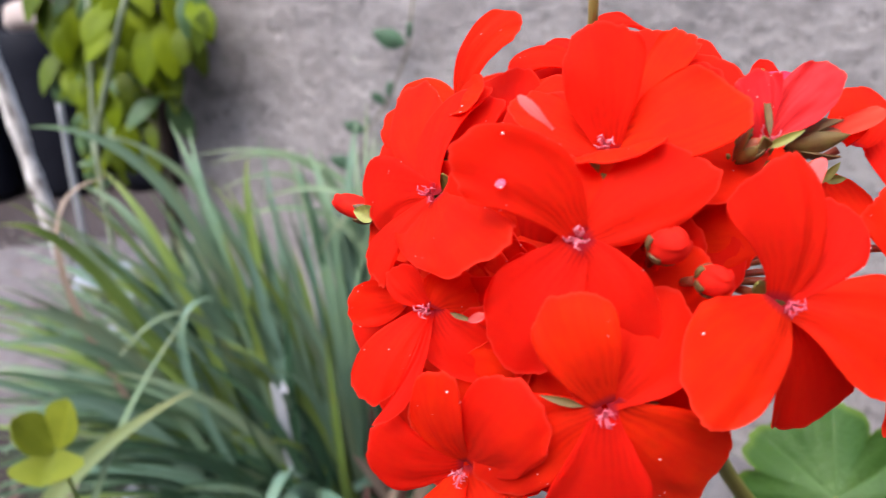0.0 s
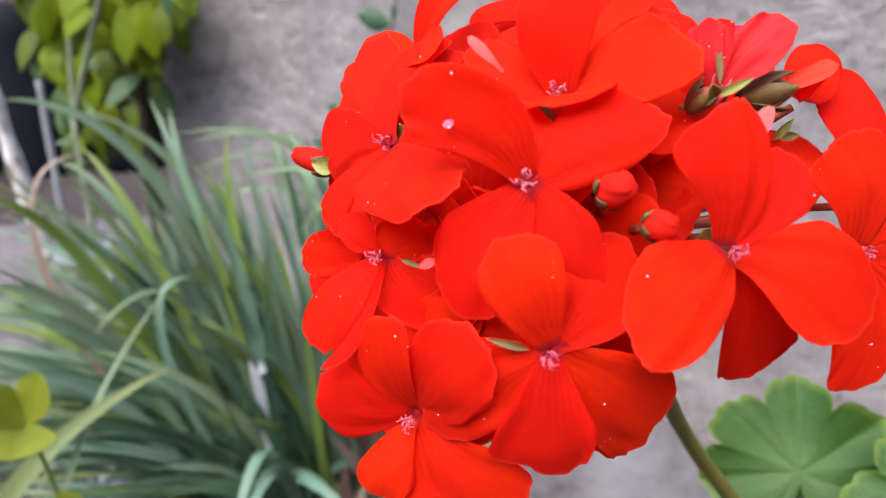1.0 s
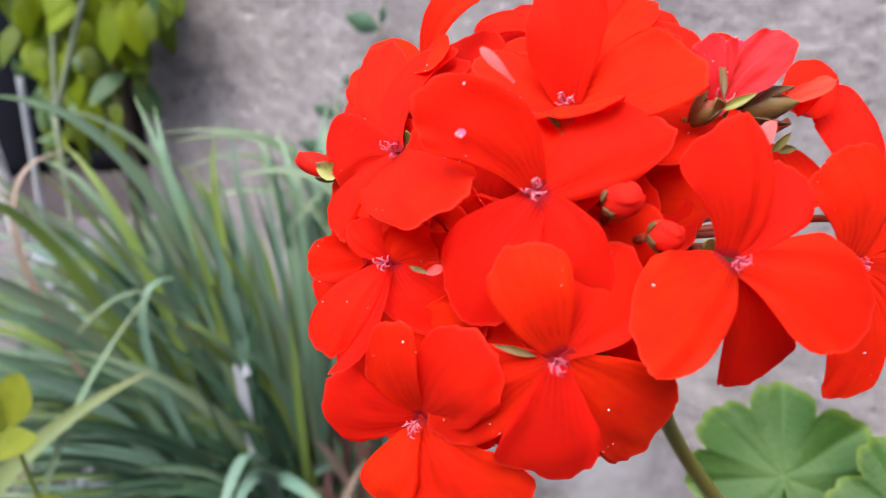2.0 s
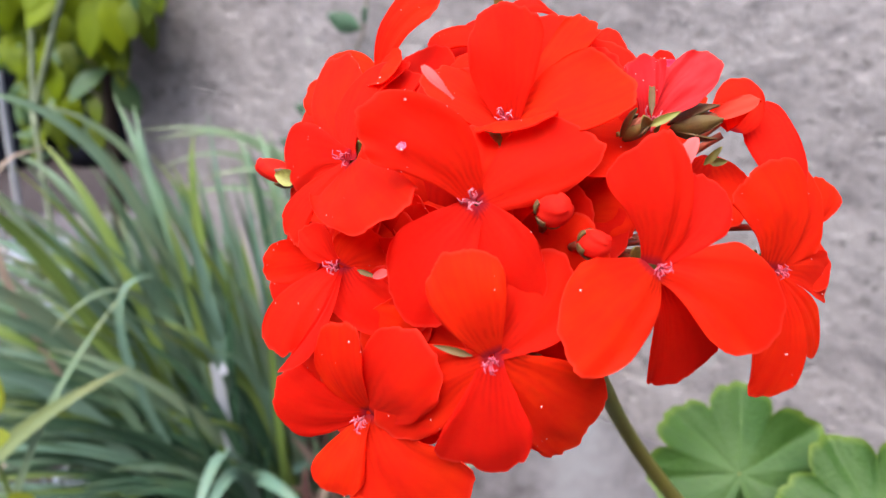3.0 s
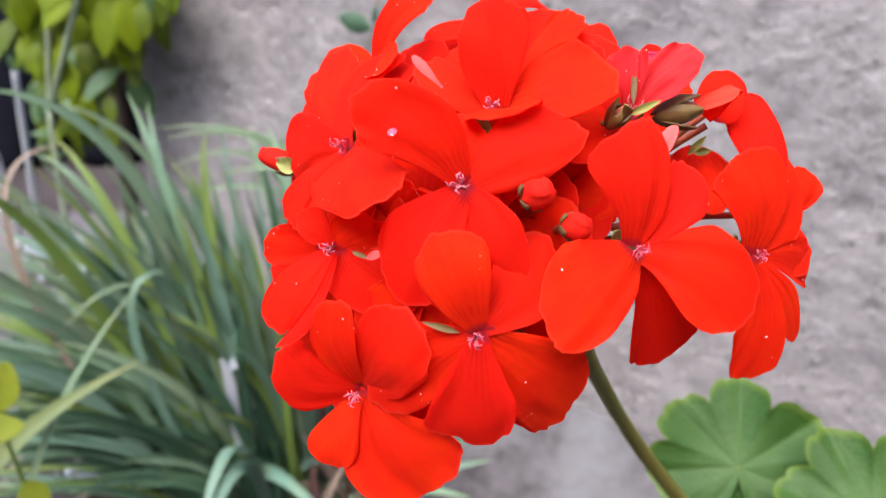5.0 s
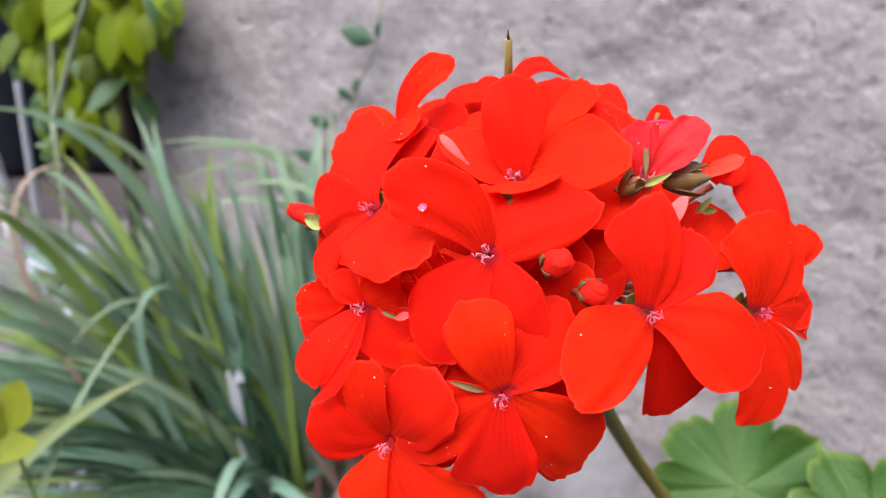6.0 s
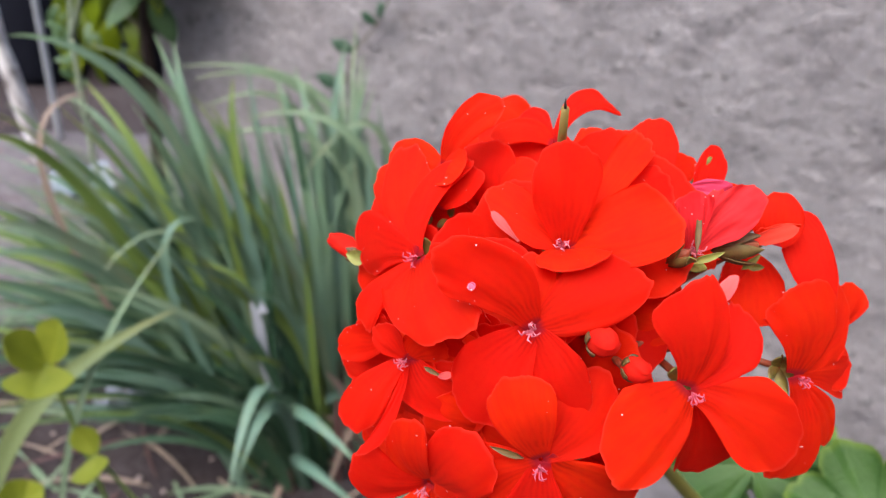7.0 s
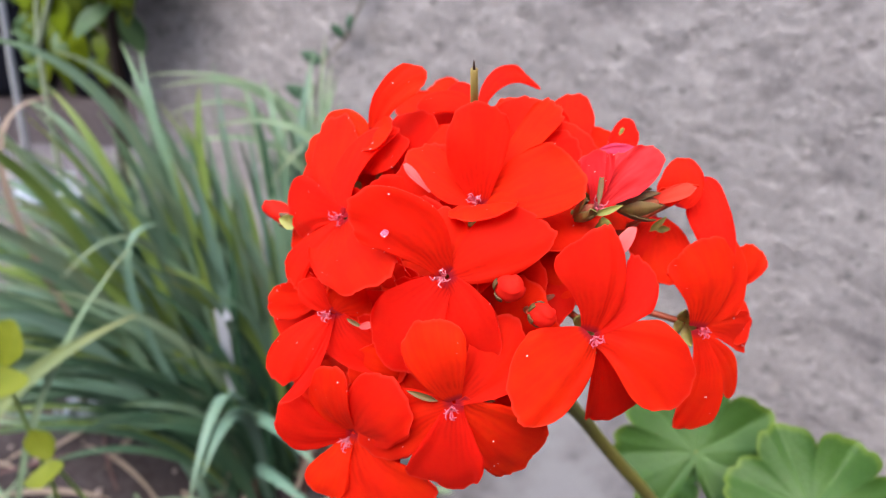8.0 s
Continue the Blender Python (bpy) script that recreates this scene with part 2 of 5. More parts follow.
def bark_material():
    m = Mat("bleached_bark", 0.85, 0.2)
    n = m.noise(38.0, 5.0, 0.65, m.mapped((1, 1, 0.35)))
    col = m.ramp(n, (0.36, (0.13, 0.11, 0.105)), (0.48, (0.46, 0.43, 0.42)), (0.60, (0.72, 0.70, 0.69)))
    m.bump(n, 0.5, 0.003)
    return m.done(col)


def plain(name, col, col2, rough, scale=30.0, spec=0.4, relief=0.001):
    m = Mat(name, rough, spec)
    n = m.noise(scale, 5.0)
    m.bump(n, 0.3, relief)
    return m.done(m.mix(n, col, col2))


def cement_material():
    m = Mat("cement", 0.9, 0.2)
    big, mid, fine = m.noise(5.0, 4.0), m.noise(26.0, 6.0, 0.7), m.noise(190.0, 4.0, 0.7)
    col = m.ramp(mid, (0.34, (0.0495, 0.045, 0.0486)), (0.66, (0.1098, 0.1026, 0.1116)))
    col = m.mix(m.ramp(big, (0.48, (0, 0, 0)), (0.62, (1, 1, 1))), col, (0.135, 0.1323, 0.144))
    m.bump(m.math("ADD", mid, m.math("MULTIPLY", fine, 0.5)), 0.5, 0.006)
    return m.done(col)


def trodden_material():
    m = Mat("trodden_earth", 0.95, 0.15)
    big, mid, fine = m.noise(4.0, 4.0), m.noise(30.0, 6.0, 0.7), m.noise(240.0, 4.0, 0.7)
    col = m.ramp(mid, (0.32, (0.0697, 0.0615, 0.0656)), (0.68, (0.1681, 0.1517, 0.1599)))
    col = m.mix(m.math("MULTIPLY", m.ramp(big, (0.4, (0, 0, 0)), (0.65, (1, 1, 1))), 0.6), col, (0.164, 0.1476, 0.1558))
    m.bump(m.math("ADD", mid, m.math("MULTIPLY", fine, 0.5)), 0.6, 0.008)
    return m.done(col)


TRODDEN = trodden_material()
WALL, SOIL, BARK = plaster_material(), soil_material(), bark_material()
CEMENT = cement_material()
# near-black bark: the shade beside the wall's end is in this colour
SHADEBARK = plain("shaded_bark", (0.0166, 0.01162, 0.00996), (0.0415, 0.02905, 0.0249), 0.9, 60.0, 0.2, 0.004)
BLACKBAG = plain("black_polythene", (0.004, 0.0045, 0.008), (0.010, 0.011, 0.018), 0.6, 25.0, 0.12, 0.006)
PAPER = plain("white_label", (0.352, 0.376, 0.432), (0.432, 0.456, 0.504), 0.5, 80.0)
SCRAP = plain("pale_plastic", (0.24, 0.275, 0.34), (0.34, 0.37, 0.44), 0.4, 40.0)
STONE = plain("pale_stone", (0.2822, 0.2241, 0.2075), (0.415, 0.3486, 0.332), 0.9, 30.0, 0.2, 0.004)
DEW = plain("dew", (0.78, 0.36, 0.35), (0.86, 0.62, 0.60), 0.15, 900.0, 0.6, 0.0001)
SCAR = plain("petal_scar", (0.60, 0.07, 0.15), (0.72, 0.15, 0.22), 0.6, 900.0, 0.15, 0.0001)
PIPE = plain("grey_pipe", (0.2739, 0.2905, 0.3154), (0.3486, 0.3652, 0.3901), 0.6, 50.0)


# ---- mesh helpers ----
def part(name, bm, material, parent=None, label=""):
    """A bmesh as one mesh object under a thing or a part."""
    me = bpy.data.meshes.new(name)
    bm.to_mesh(me)
    bm.free()
    for mt in material if isinstance(material, (list, tuple)) else (material,):
        me.materials.append(mt)
    me.polygons.foreach_set("use_smooth", [True] * len(me.polygons))
    ob = new(name, me)
    if parent is not None:
        ob.parent = parent
        ob.matrix_parent_inverse = parent.matrix_basis.inverted()
    return tagged(ob, label)


def thing(name, place, label, category, group="", kind=""):
    ob = new(name)
    ob.empty_display_size = 0.02
    ob.location = place
    ob.matrix_basis = Matrix.Translation(place)
    return tagged(ob, label, category, group, kind)


def bezier(p0, p1, p2, s):
    return p0 * (1 - s) ** 2 + p1 * (2 * s * (1 - s)) + p2 * s ** 2


def bezier_slope(p0, p1, p2, s):
    return ((p1 - p0) * (1 - s) + (p2 - p1) * s).normalized()


def tube(points, radii, sides=10, bm=None, cap=True):
    """A round tapered tube through points."""
    bm = bm or bmesh.new()
    pts = [Vector(p) for p in points]
    rings, side = [], None
    for i, p in enumerate(pts):
        d = (pts[min(i + 1, len(pts) - 1)] - pts[max(i - 1, 0)]).normalized()
        if side is None:
            side = d.orthogonal().normalized()
        side = (side - d * side.dot(d)).normalized()
        up = d.cross(side)
        r = radii[i] if isinstance(radii, (list, tuple)) else radii
        rings.append([bm.verts.new(p + (side * math.cos(a) + up * math.sin(a)) * r) for a in (2 * math.pi * k / sides for k in range(sides))])
    for a, b in zip(rings, rings[1:]):
        for k in range(sides):
            bm.faces.new((a[k], a[(k + 1) % sides], b[(k + 1) % sides], b[k]))
    if cap:
        bm.faces.new(rings[0][::-1])
        bm.faces.new(rings[-1])
    return bm


def curve_tube(p0, p1, p2, r0, r1, steps=10, sides=8, bm=None, knobs=0.0):
    p0, p1, p2 = Vector(p0), Vector(p1), Vector(p2)
    s = [i / steps for i in range(steps + 1)]
    rad = [(r0 + (r1 - r0) * k) * (1 + knobs * noise.noise((k * 9, r0 * 900, 3))) for k in s]
    return tube([bezier(p0, p1, p2, k) for k in s], rad, sides, bm)


def sheet(rows, thickness, double=False):
    """A thin closed sheet from rows of (point, normal, u, v): a front and a back skin joined along the rim."""
    bm = bmesh.new()
    uvl = bm.loops.layers.uv.new("UVMap")
    nr, nc = len(rows), len(rows[0])
    front = [[bm.verts.new(p + n * thickness / 2) for p, n, u, v in r] for r in rows]
    back = [[bm.verts.new(p - n * thickness / 2) for p, n, u, v in r] for r in rows]

    def face(ids, layer, back_side):
        try:
            f = bm.faces.new([layer[i][j] for i, j in ids])
        except ValueError:
            return
        f.material_index = 1 if back_side and double else 0
        for loop, (i, j) in zip(f.loops, ids):
            loop[uvl].uv = rows[i][j][2:]

    for i in range(nr - 1):
        for j in range(nc - 1):
            q = [(i, j), (i, j + 1), (i + 1, j + 1), (i + 1, j)]
            face(q, front, False)
            face(q[::-1], back, True)
    rim = [(0, j) for j in range(nc)] + [(i, nc - 1) for i in range(1, nr)] + [(nr - 1, j) for j in range(nc - 2, -1, -1)] + [(i, 0) for i in range(nr - 2, 0, -1)]
    for a, b in zip(rim, rim[1:] + rim[:1]):
        f = bm.faces.new((front[b[0]][b[1]], front[a[0]][a[1]], back[a[0]][a[1]], back[b[0]][b[1]]))
        for loop, (i, j) in zip(f.loops, (b, a, a, b)):
            loop[uvl].uv = rows[i][j][2:]
        # a crisp edge all round
        f.edges[0].smooth = f.edges[2].smooth = False
    return bm


def fan(p0, p1, p2, left, right, up, seed, cup, twist, slant, crumple, form=None, square=False):
    """Rows for sheet(): a thin petal, a wedge from the claw with a blunt, uneven outer edge."""
    width = left + right
    shy = 0.46 + 0.06 * math.sin(seed * 3.3)
    drop_left, drop_right, full = form or (shy, shy, 0.85)
    ragged = 0.3 if form else 0.8
    rough = 0.3 if square else 1.0
    notch = ragged * 0.035 * max(0.0, math.sin(seed * 2.2))
    out = []
    for i in range(15):
        k = i / 14
        broad = 0.25 + 0.75 * math.sin(math.pi / 2 * k ** full)
        row = []
        for j in range(37):
            v = j / 18 - 1
            across, fall = (v, abs(v) ** 2.2) if square else (math.sin(v * math.pi / 2), 1 - math.cos(v * math.pi / 2))
            drop = drop_left if v < 0 else drop_right
            edge = ragged * 0.07 * noise.noise((v * 1.6, seed * 2.3, 4.0)) + rough * 0.046 * noise.noise((v * 4.5, seed * 2.3, 7.0)) + rough * 0.017 * noise.noise((v * 12, seed, 1.0))
            s = max(0.0, k * (1 - drop * fall + k * k * (edge + 0.5 * slant * across - notch * math.exp(-(v * 5) ** 2))))
            c, d = bezier(p0, p1, p2, s), bezier_slope(p0, p1, p2, min(1.0, s))
            side = d.cross(up).normalized()
            n = side.cross(d).normalized()
            q = Matrix.Rotation(radians(twist) * k, 3, d)
            side, n = q @ side, q @ n
            half = across * (left if v < 0 else right) * broad * (1 + 0.04 * noise.noise((k * 4.5, seed, 3.0 if v > 0 else 8.0)))
            lift = cup * v * v * k + 0.075 * k * noise.noise((k * 2.0 + seed * 3.1, v * 1.3, seed))
            lift += crumple * (0.020 * k * noise.noise((k * 5.0, v * 3.2 + seed, 2.0)) + 0.085 * k * k * (k * k + v * v) / 2 * noise.noise((k * 2.5 + seed, v * 2.4, seed * 1.7)))
            # a shallow fold along the middle and two beside it, from the claw
            lift += crumple * 0.024 * math.cos(v * 7.5 + math.sin(seed)) * k * (1.2 - k)
            row.append((c + side * half + n * lift * width, n, k, (v + 1) / 2))
        out.append(row)
    return out


def leafshape(s):
    return max(0.02, math.sin(math.pi * min(1, s ** 0.8)) ** 0.8) if s < 1 else 0.02


def ribbon(p0, p1, p2, width, up, profile, rows=14, cols=8, cup=0.0, ruffle=0.0, seed=0.0, twist=0.0, fold=0.0):
    """Rows for sheet(): a strip along a bent line, with a width profile, cross curve, rippled rim and twist."""
    out = []
    for i in range(rows + 1):
        k = i / rows
        s = 1 - (1 - k) ** 1.5
        c, d = bezier(p0, p1, p2, s), bezier_slope(p0, p1, p2, s)
        side = d.cross(up).normalized()
        n = side.cross(d).normalized()
        if twist:
            q = Matrix.Rotation(radians(twist) * s, 3, d)
            side, n = q @ side, q @ n
        full = profile(s)
        h = width / 2 * full
        row = []
        for j in range(cols + 1):
            v = j / cols * 2 - 1
            wave = ruffle * width * s * s * abs(v) ** 1.5 * noise.noise((s * 3 + seed, v * 2.5, seed * 1.7))
            lift = (cup * width * v * v + wave + fold * width * abs(v)) * full
            row.append((c + side * h * v + n * lift, n, s, (v + 1) / 2))
        out.append(row)
    return out


def mesh_ring_sphere(centre, axis, radius, length, bm=None, rows=8, sides=12, point=0.0):
    """An egg along axis."""
    axis = Vector(axis).normalized()
    pts, rad = [], []
    for i in range(rows + 1):
        a = math.pi * i / rows
        pts.append(Vector(centre) + axis * (-math.cos(a) * length / 2))
        rad.append(max(0.0003 * radius / 0.003, math.sin(a) * radius * (1 - point * i / rows)))
    return tube(pts, rad, sides, bm)


# ---- setting ----
WALL_DIR = Vector((1.0, -0.69, 0)).normalized()
WALL_OUT = Vector((-0.69, -1.0, 0)).normalized()
WALL_AT = Vector((0.0, 1.073, 0.0))


def on_wall(along, height, out=0.0):
    return WALL_AT + WALL_DIR * along + WALL_OUT * out + Vector((0, 0, height))


def relief(a, b):
    """Unevenness of the plaster, in metres."""
    r = 0.008 * noise.fractal((a * 2.6, b * 3.6, 2.0), 0.9, 2.1, 5)
    r += 0.0030 * noise.fractal((a * 21, b * 23, 5.0), 0.8, 2.1, 4)
    rough = 0.5 + 0.5 * noise.noise((a * 1.3 + 4, b * 1.3, 1.0))
    pit, grit = noise.noise((a * 56, b * 62, 9.0)), noise.noise((a * 95, b * 105, 6.0))
    return r * 0.45 - rough * 0.0050 * max(0.0, pit - 0.22) / 0.4 + rough * 0.0008 * grit


def build_wall():
    bm = bmesh.new()
    def steps(lo, mid0, mid1, hi, fine, coarse):
        out, x = [], lo
        while x < hi:
            out.append(x)
            x += fine if mid0 <= x < mid1 else coarse
        return out + [hi]
    us, vs = steps(-0.70, -0.9, 1.1, 2.8, 0.0045, 0.1), steps(-0.2, -0.05, 0.80, 2.3, 0.0045, 0.1)
    grid = [[bm.verts.new(on_wall(u, v, relief(u, v))) for u in us] for v in vs]
    for i in range(len(vs) - 1):
        for j in range(len(us) - 1):
            bm.faces.new((grid[i][j], grid[i][j + 1], grid[i + 1][j + 1], grid[i + 1][j]))
    rear = [bm.verts.new(on_wall(u, v, -0.2)) for u, v in ((-0.70, -0.2), (2.8, -0.2), (2.8, 2.3), (-0.70, 2.3))]
    bm.faces.new(rear)
    bm.faces.new([rear[3], rear[2]] + grid[-1][::-1])
    bm.faces.new([rear[0], rear[3]] + [r[0] for r in grid[::-1]])
    bm.faces.new([rear[2], rear[1]] + [r[-1] for r in grid])
    return tagged(part("wall_north", bm, WALL), "grey-mauve roughly plastered garden wall", "wall", kind="structure")


def ground_height(x, y):
    near = max(0.0, 1 - math.hypot(x + 0.2, y - 0.9) / 4)
    return near * (0.016 * noise.fractal((x * 4, y * 4, 1.0), 0.9, 2.0, 4) + 0.004 * noise.noise((x * 40, y * 40, 3.0)))


def build_ground():
    bm = bmesh.new()
    def axis(c, fine, reach):
        out, x, st = [], 0.0, fine
        while x < reach:
            out.append(x)
            if x > 1.1:
                st *= 1.35
            x += st
        out.append(reach)
        return [c - v for v in out[:0:-1]] + [c + v for v in out]
    xs, ys = axis(-0.2, 0.02, 400.0), axis(0.9, 0.02, 400.0)
    grid = [[bm.verts.new((x, y, ground_height(x, y))) for x in xs] for y in ys]
    for i in range(len(ys) - 1):
        for j in range(len(xs) - 1):
            bm.faces.new((grid[i][j], grid[i][j + 1], grid[i + 1][j + 1], grid[i + 1][j]))
    return tagged(part("ground", bm, SOIL), "dry trodden grey-brown garden soil", "ground", kind="structure")


def build_apron():
    """Smooth cement skirting run out from the foot of the wall over the soil."""
    bm, rows = bmesh.new(), []
    for i in range(171):
        a = -0.42 + i * 0.02
        end = min(1.0, (a + 0.42) / 0.25)
        row = []
        for k in range(15):
            q = k / 14
            out = q * (0.30 + 0.05 * noise.noise((a * 3, 1.0, 2.0))) * (0.35 + 0.65 * end) - 0.012
            p = on_wall(a, 0, out)
            z = 0.10 * end * (1 - q) ** 2.6 + 0.016 * (1 - q ** 6) + 0.003 * noise.fractal((p.x * 9, p.y * 9, 1.0), 0.8, 2.0, 4)
            row.append(bm.verts.new((p.x, p.y, z - 0.03 * (k == 14))))
        rows.append(row)
    for r0, r1 in zip(rows, rows[1:]):
        for k in range(14):
            bm.faces.new((r0[k], r0[k + 1], r1[k + 1], r1[k]))
    bmesh.ops.recalc_face_normals(bm, faces=bm.faces)
    return tagged(part("pavement", bm, CEMENT), "smooth pale cement apron along the foot of the wall", "apron", kind="structure")


def build_path():
    """Pale trodden earth beside the planted bed, thinning out at its rim."""
    bm, rings = bmesh.new(), []
    for i in range(15):
        u = i / 14
        ring = []
        for k in range(64):
            a = 2 * math.pi * k / 64
            w = 1 + 0.25 * noise.noise((math.cos(a) * 1.6, math.sin(a) * 1.6, 4.0)) + 0.08 * noise.noise((math.cos(a) * 6, math.sin(a) * 6, 2.0))
            x, y = -1.02 + 0.60 * u * w * math.cos(a), 1.40 + 0.52 * u * w * math.sin(a)
            ring.append(bm.verts.new((x, y, ground_height(x, y) + 0.009 * (1 - u ** 4) - 0.004 * (i == 14) + 0.002 * noise.noise((x * 50, y * 50, 1)))))
        rings.append(ring)
    for r0, r1 in zip(rings[1:], rings[2:]):
        for k in range(64):
            bm.faces.new((r0[k], r0[(k + 1) % 64], r1[(k + 1) % 64], r1[k]))
    bm.faces.new(rings[1])
    for v in rings[0]:
        bm.verts.remove(v)
    bmesh.ops.recalc_face_normals(bm, faces=bm.faces)
    return tagged(part("path", bm, TRODDEN), "pale dry trodden earth beside the planted bed", "path", kind="structure")


build_wall()
build_path()
build_ground()
build_apron()


# ---- the geranium ----
HUB = Vector((84.0, 162.7, 696.8)) / 1000
geranium = thing("geranium", (0.24, 0.37, 0.0), "red zonal geranium in full bloom with lobed green leaves", "plant")


def petal(name, base, tip, left, right, axis, bow, cup, roll, parent, skins, seed, label="", slant=None, crumple=1.0, form=None, sway=0.0, square=False):
    """One petal from the claw to the tip; axis: the way the floret faces."""
    d = tip.normalized()
    up = (axis - d * axis.dot(d)).normalized()
    up = Matrix.Rotation(radians(roll), 3, d) @ up
    p0, p2 = base + d * 0.0005 - axis * min(0.003, 0.18 * tip.length), base + tip
    p1 = base + tip * 0.5 + (up * bow + d.cross(up) * sway) * tip.length
    cup = 0.35 * cup + 0.07 * math.sin(seed * 7.7)
    rows = fan(p0, p1, p2, left, right, up, seed, cup, (4 if form else 10) * math.sin(seed * 2.9), 0.10 * math.sin(seed * 4.1) if slant is None else slant, crumple, form, square)
    return part(name, sheet(rows, 0.00028, True), skins, parent, label)


def sepal_rows(base, direction, up, length, width):
    return ribbon(base, base + direction * length * 0.5 + up * length * 0.12, base + direction * length, width, up, leafshape, 6, 4, 0.2)


FLORETS = 0


def floret(centre, axis, petals, old=False, eye=True, sepals=True):
    """A floret of the umbel: centre in mm, the way it faces, and petals as (tip from centre, width to either side of its axis, in mm, bow, cup, roll,
    and, where it is known, slant, how far its outline falls off to either side, fullness, sway, and 1 for squared corners)."""
    global FLORETS
    FLORETS += 1
    c, ax = Vector(centre) / 1000, Vector(axis).normalized()
    neck = c - ax * 0.0075
    bm = curve_tube(HUB, (HUB + neck) / 2 + ax * -0.004 + Vector((0, 0, 0.004)), neck, 0.0009, 0.0008, 10, 8)
    core = part("floret", bm, PEDICEL, geranium, "open red floret on a red-brown stalk")
    q = ax.orthogonal().normalized()
    for k in range(5 if sepals else 0):
        a = 2 * math.pi * k / 5 + FLORETS
        out = (q * math.cos(a) + ax.cross(q) * math.sin(a)).normalized()
        part("sepal", sheet(sepal_rows(neck, (out * 0.62 + ax * 0.5).normalized(), (out - ax * 0.4).normalized(), 0.0060, 0.0030), 0.0003), SEPAL, core)
    skins = (PETAL_OLD, PETAL_OLD) if old else (PETAL, PETAL_BACK)
    for k, (tip, left, right, bow, cup, roll, *more) in enumerate(petals):
        slant, form, sway = more[0] if more else None, tuple(more[1:4]) or None, more[4] if len(more) > 4 else 0.0
        petal("petal", c, Vector(tip) / 1000, left / 1000, right / 1000, ax, bow, cup, roll, core, skins, FLORETS * 3.7 + k * 1.3, "", slant, 4.0 if old else 1.15, form, sway, len(more) > 5)
    if not eye:
        return core
    bm, pick = bmesh.new(), random.Random(FLORETS)
    for k in range(11):
        # a small tuft of stamens and curled stigma lobes
        a = 2.4 * k + FLORETS + pick.uniform(-0.5, 0.5)
        out = (q * math.cos(a) + ax.cross(q) * math.sin(a)) * pick.uniform(0.0004, 0.0012)
        tip = c + ax * pick.uniform(0.0010, 0.0030) + out * 1.3
        curve_tube(c - ax * 0.001, c + ax * 0.0013 + out * 0.5, tip, 0.00018, 0.00015, 4, 5, bm)
        side = ax.cross(out).normalized() * pick.choice((-1, 1))
        curve_tube(tip, tip + (ax + side) * 0.0004, tip + side * 0.0008 + out * 0.3, 0.00016, 0.00008, 3, 5, bm)
    part("floret_eye", bm, STAMEN, core, "pink stamens")
    return core


def whorl(axis, length, width, turn, droop=0.25):
    """Five even petals round an axis, for the florets inside the head."""
    ax = Vector(axis).normalized()
    q = ax.orthogonal().normalized()
    out = []
    for k in range(5):
        a = radians(turn + 72 * k)
        d = (q * math.cos(a) + ax.cross(q) * math.sin(a)) + ax * droop
        out.append((d.normalized() * length, width / 2, width / 2, 0.10, -0.08, 0))
    return out


def furled(c, ax, radius, length):
    """Petals rolled round one another, with spiral rims."""
    q = ax.orthogonal().normalized()
    w = ax.cross(q)
    bm, rings = bmesh.new(), []
    for i in range(15):
        k = i / 14
        a0 = math.pi * (0.04 + 0.90 * k)
        ring = []
        for j in range(36):
            a = 2 * math.pi * j / 36
            step = ((a - 2.6 * k) * 3 / (2 * math.pi)) % 1.0
            r = radius * math.sin(a0) ** 0.8 * (1 + 0.16 * (step - 0.5) * (0.4 + k)) * (1 + 0.05 * math.sin(2 * a))
            ring.append(bm.verts.new(c + ax * (-math.cos(a0) * length / 2 + 0.05 * length * k * step) + (q * math.cos(a) + w * math.sin(a)) * r))
        rings.append(ring)
    for r0, r1 in zip(rings, rings[1:]):
        for j in range(36):
            bm.faces.new((r0[j], r0[(j + 1) % 36], r1[(j + 1) % 36], r1[j]))
    bm.faces.new(rings[0][::-1])
    bm.faces.new(rings[-1])
    return bm


def bud(centre, axis, radius, length):
    c, ax = Vector(centre) / 1000, Vector(axis).normalized()
    neck = c - ax * length * 0.45
    core = part("bud", curve_tube(HUB, (HUB + neck) / 2 - ax * 0.003, neck, 0.0008, 0.0008, 8, 8), PEDICEL, geranium, "closed red bud with green sepals")
    part("bud_petals", furled(c, ax, radius, length), BUDRED, core)
    q = ax.orthogonal().normalized()
    for k in range(5):
        a = 2 * math.pi * k / 5
        out = q * math.cos(a) + ax.cross(q) * math.sin(a)
        b = neck + out * radius * 0.25
        rows = ribbon(b, b + ax * length * 0.15 + out * radius * 1.15, b + ax * length * 0.40 + out * radius * 0.85, radius * 0.95, out, leafshape, 8, 4, -0.16)
        part("sepal", sheet(rows, 0.0003), CALYX, core)
    return core


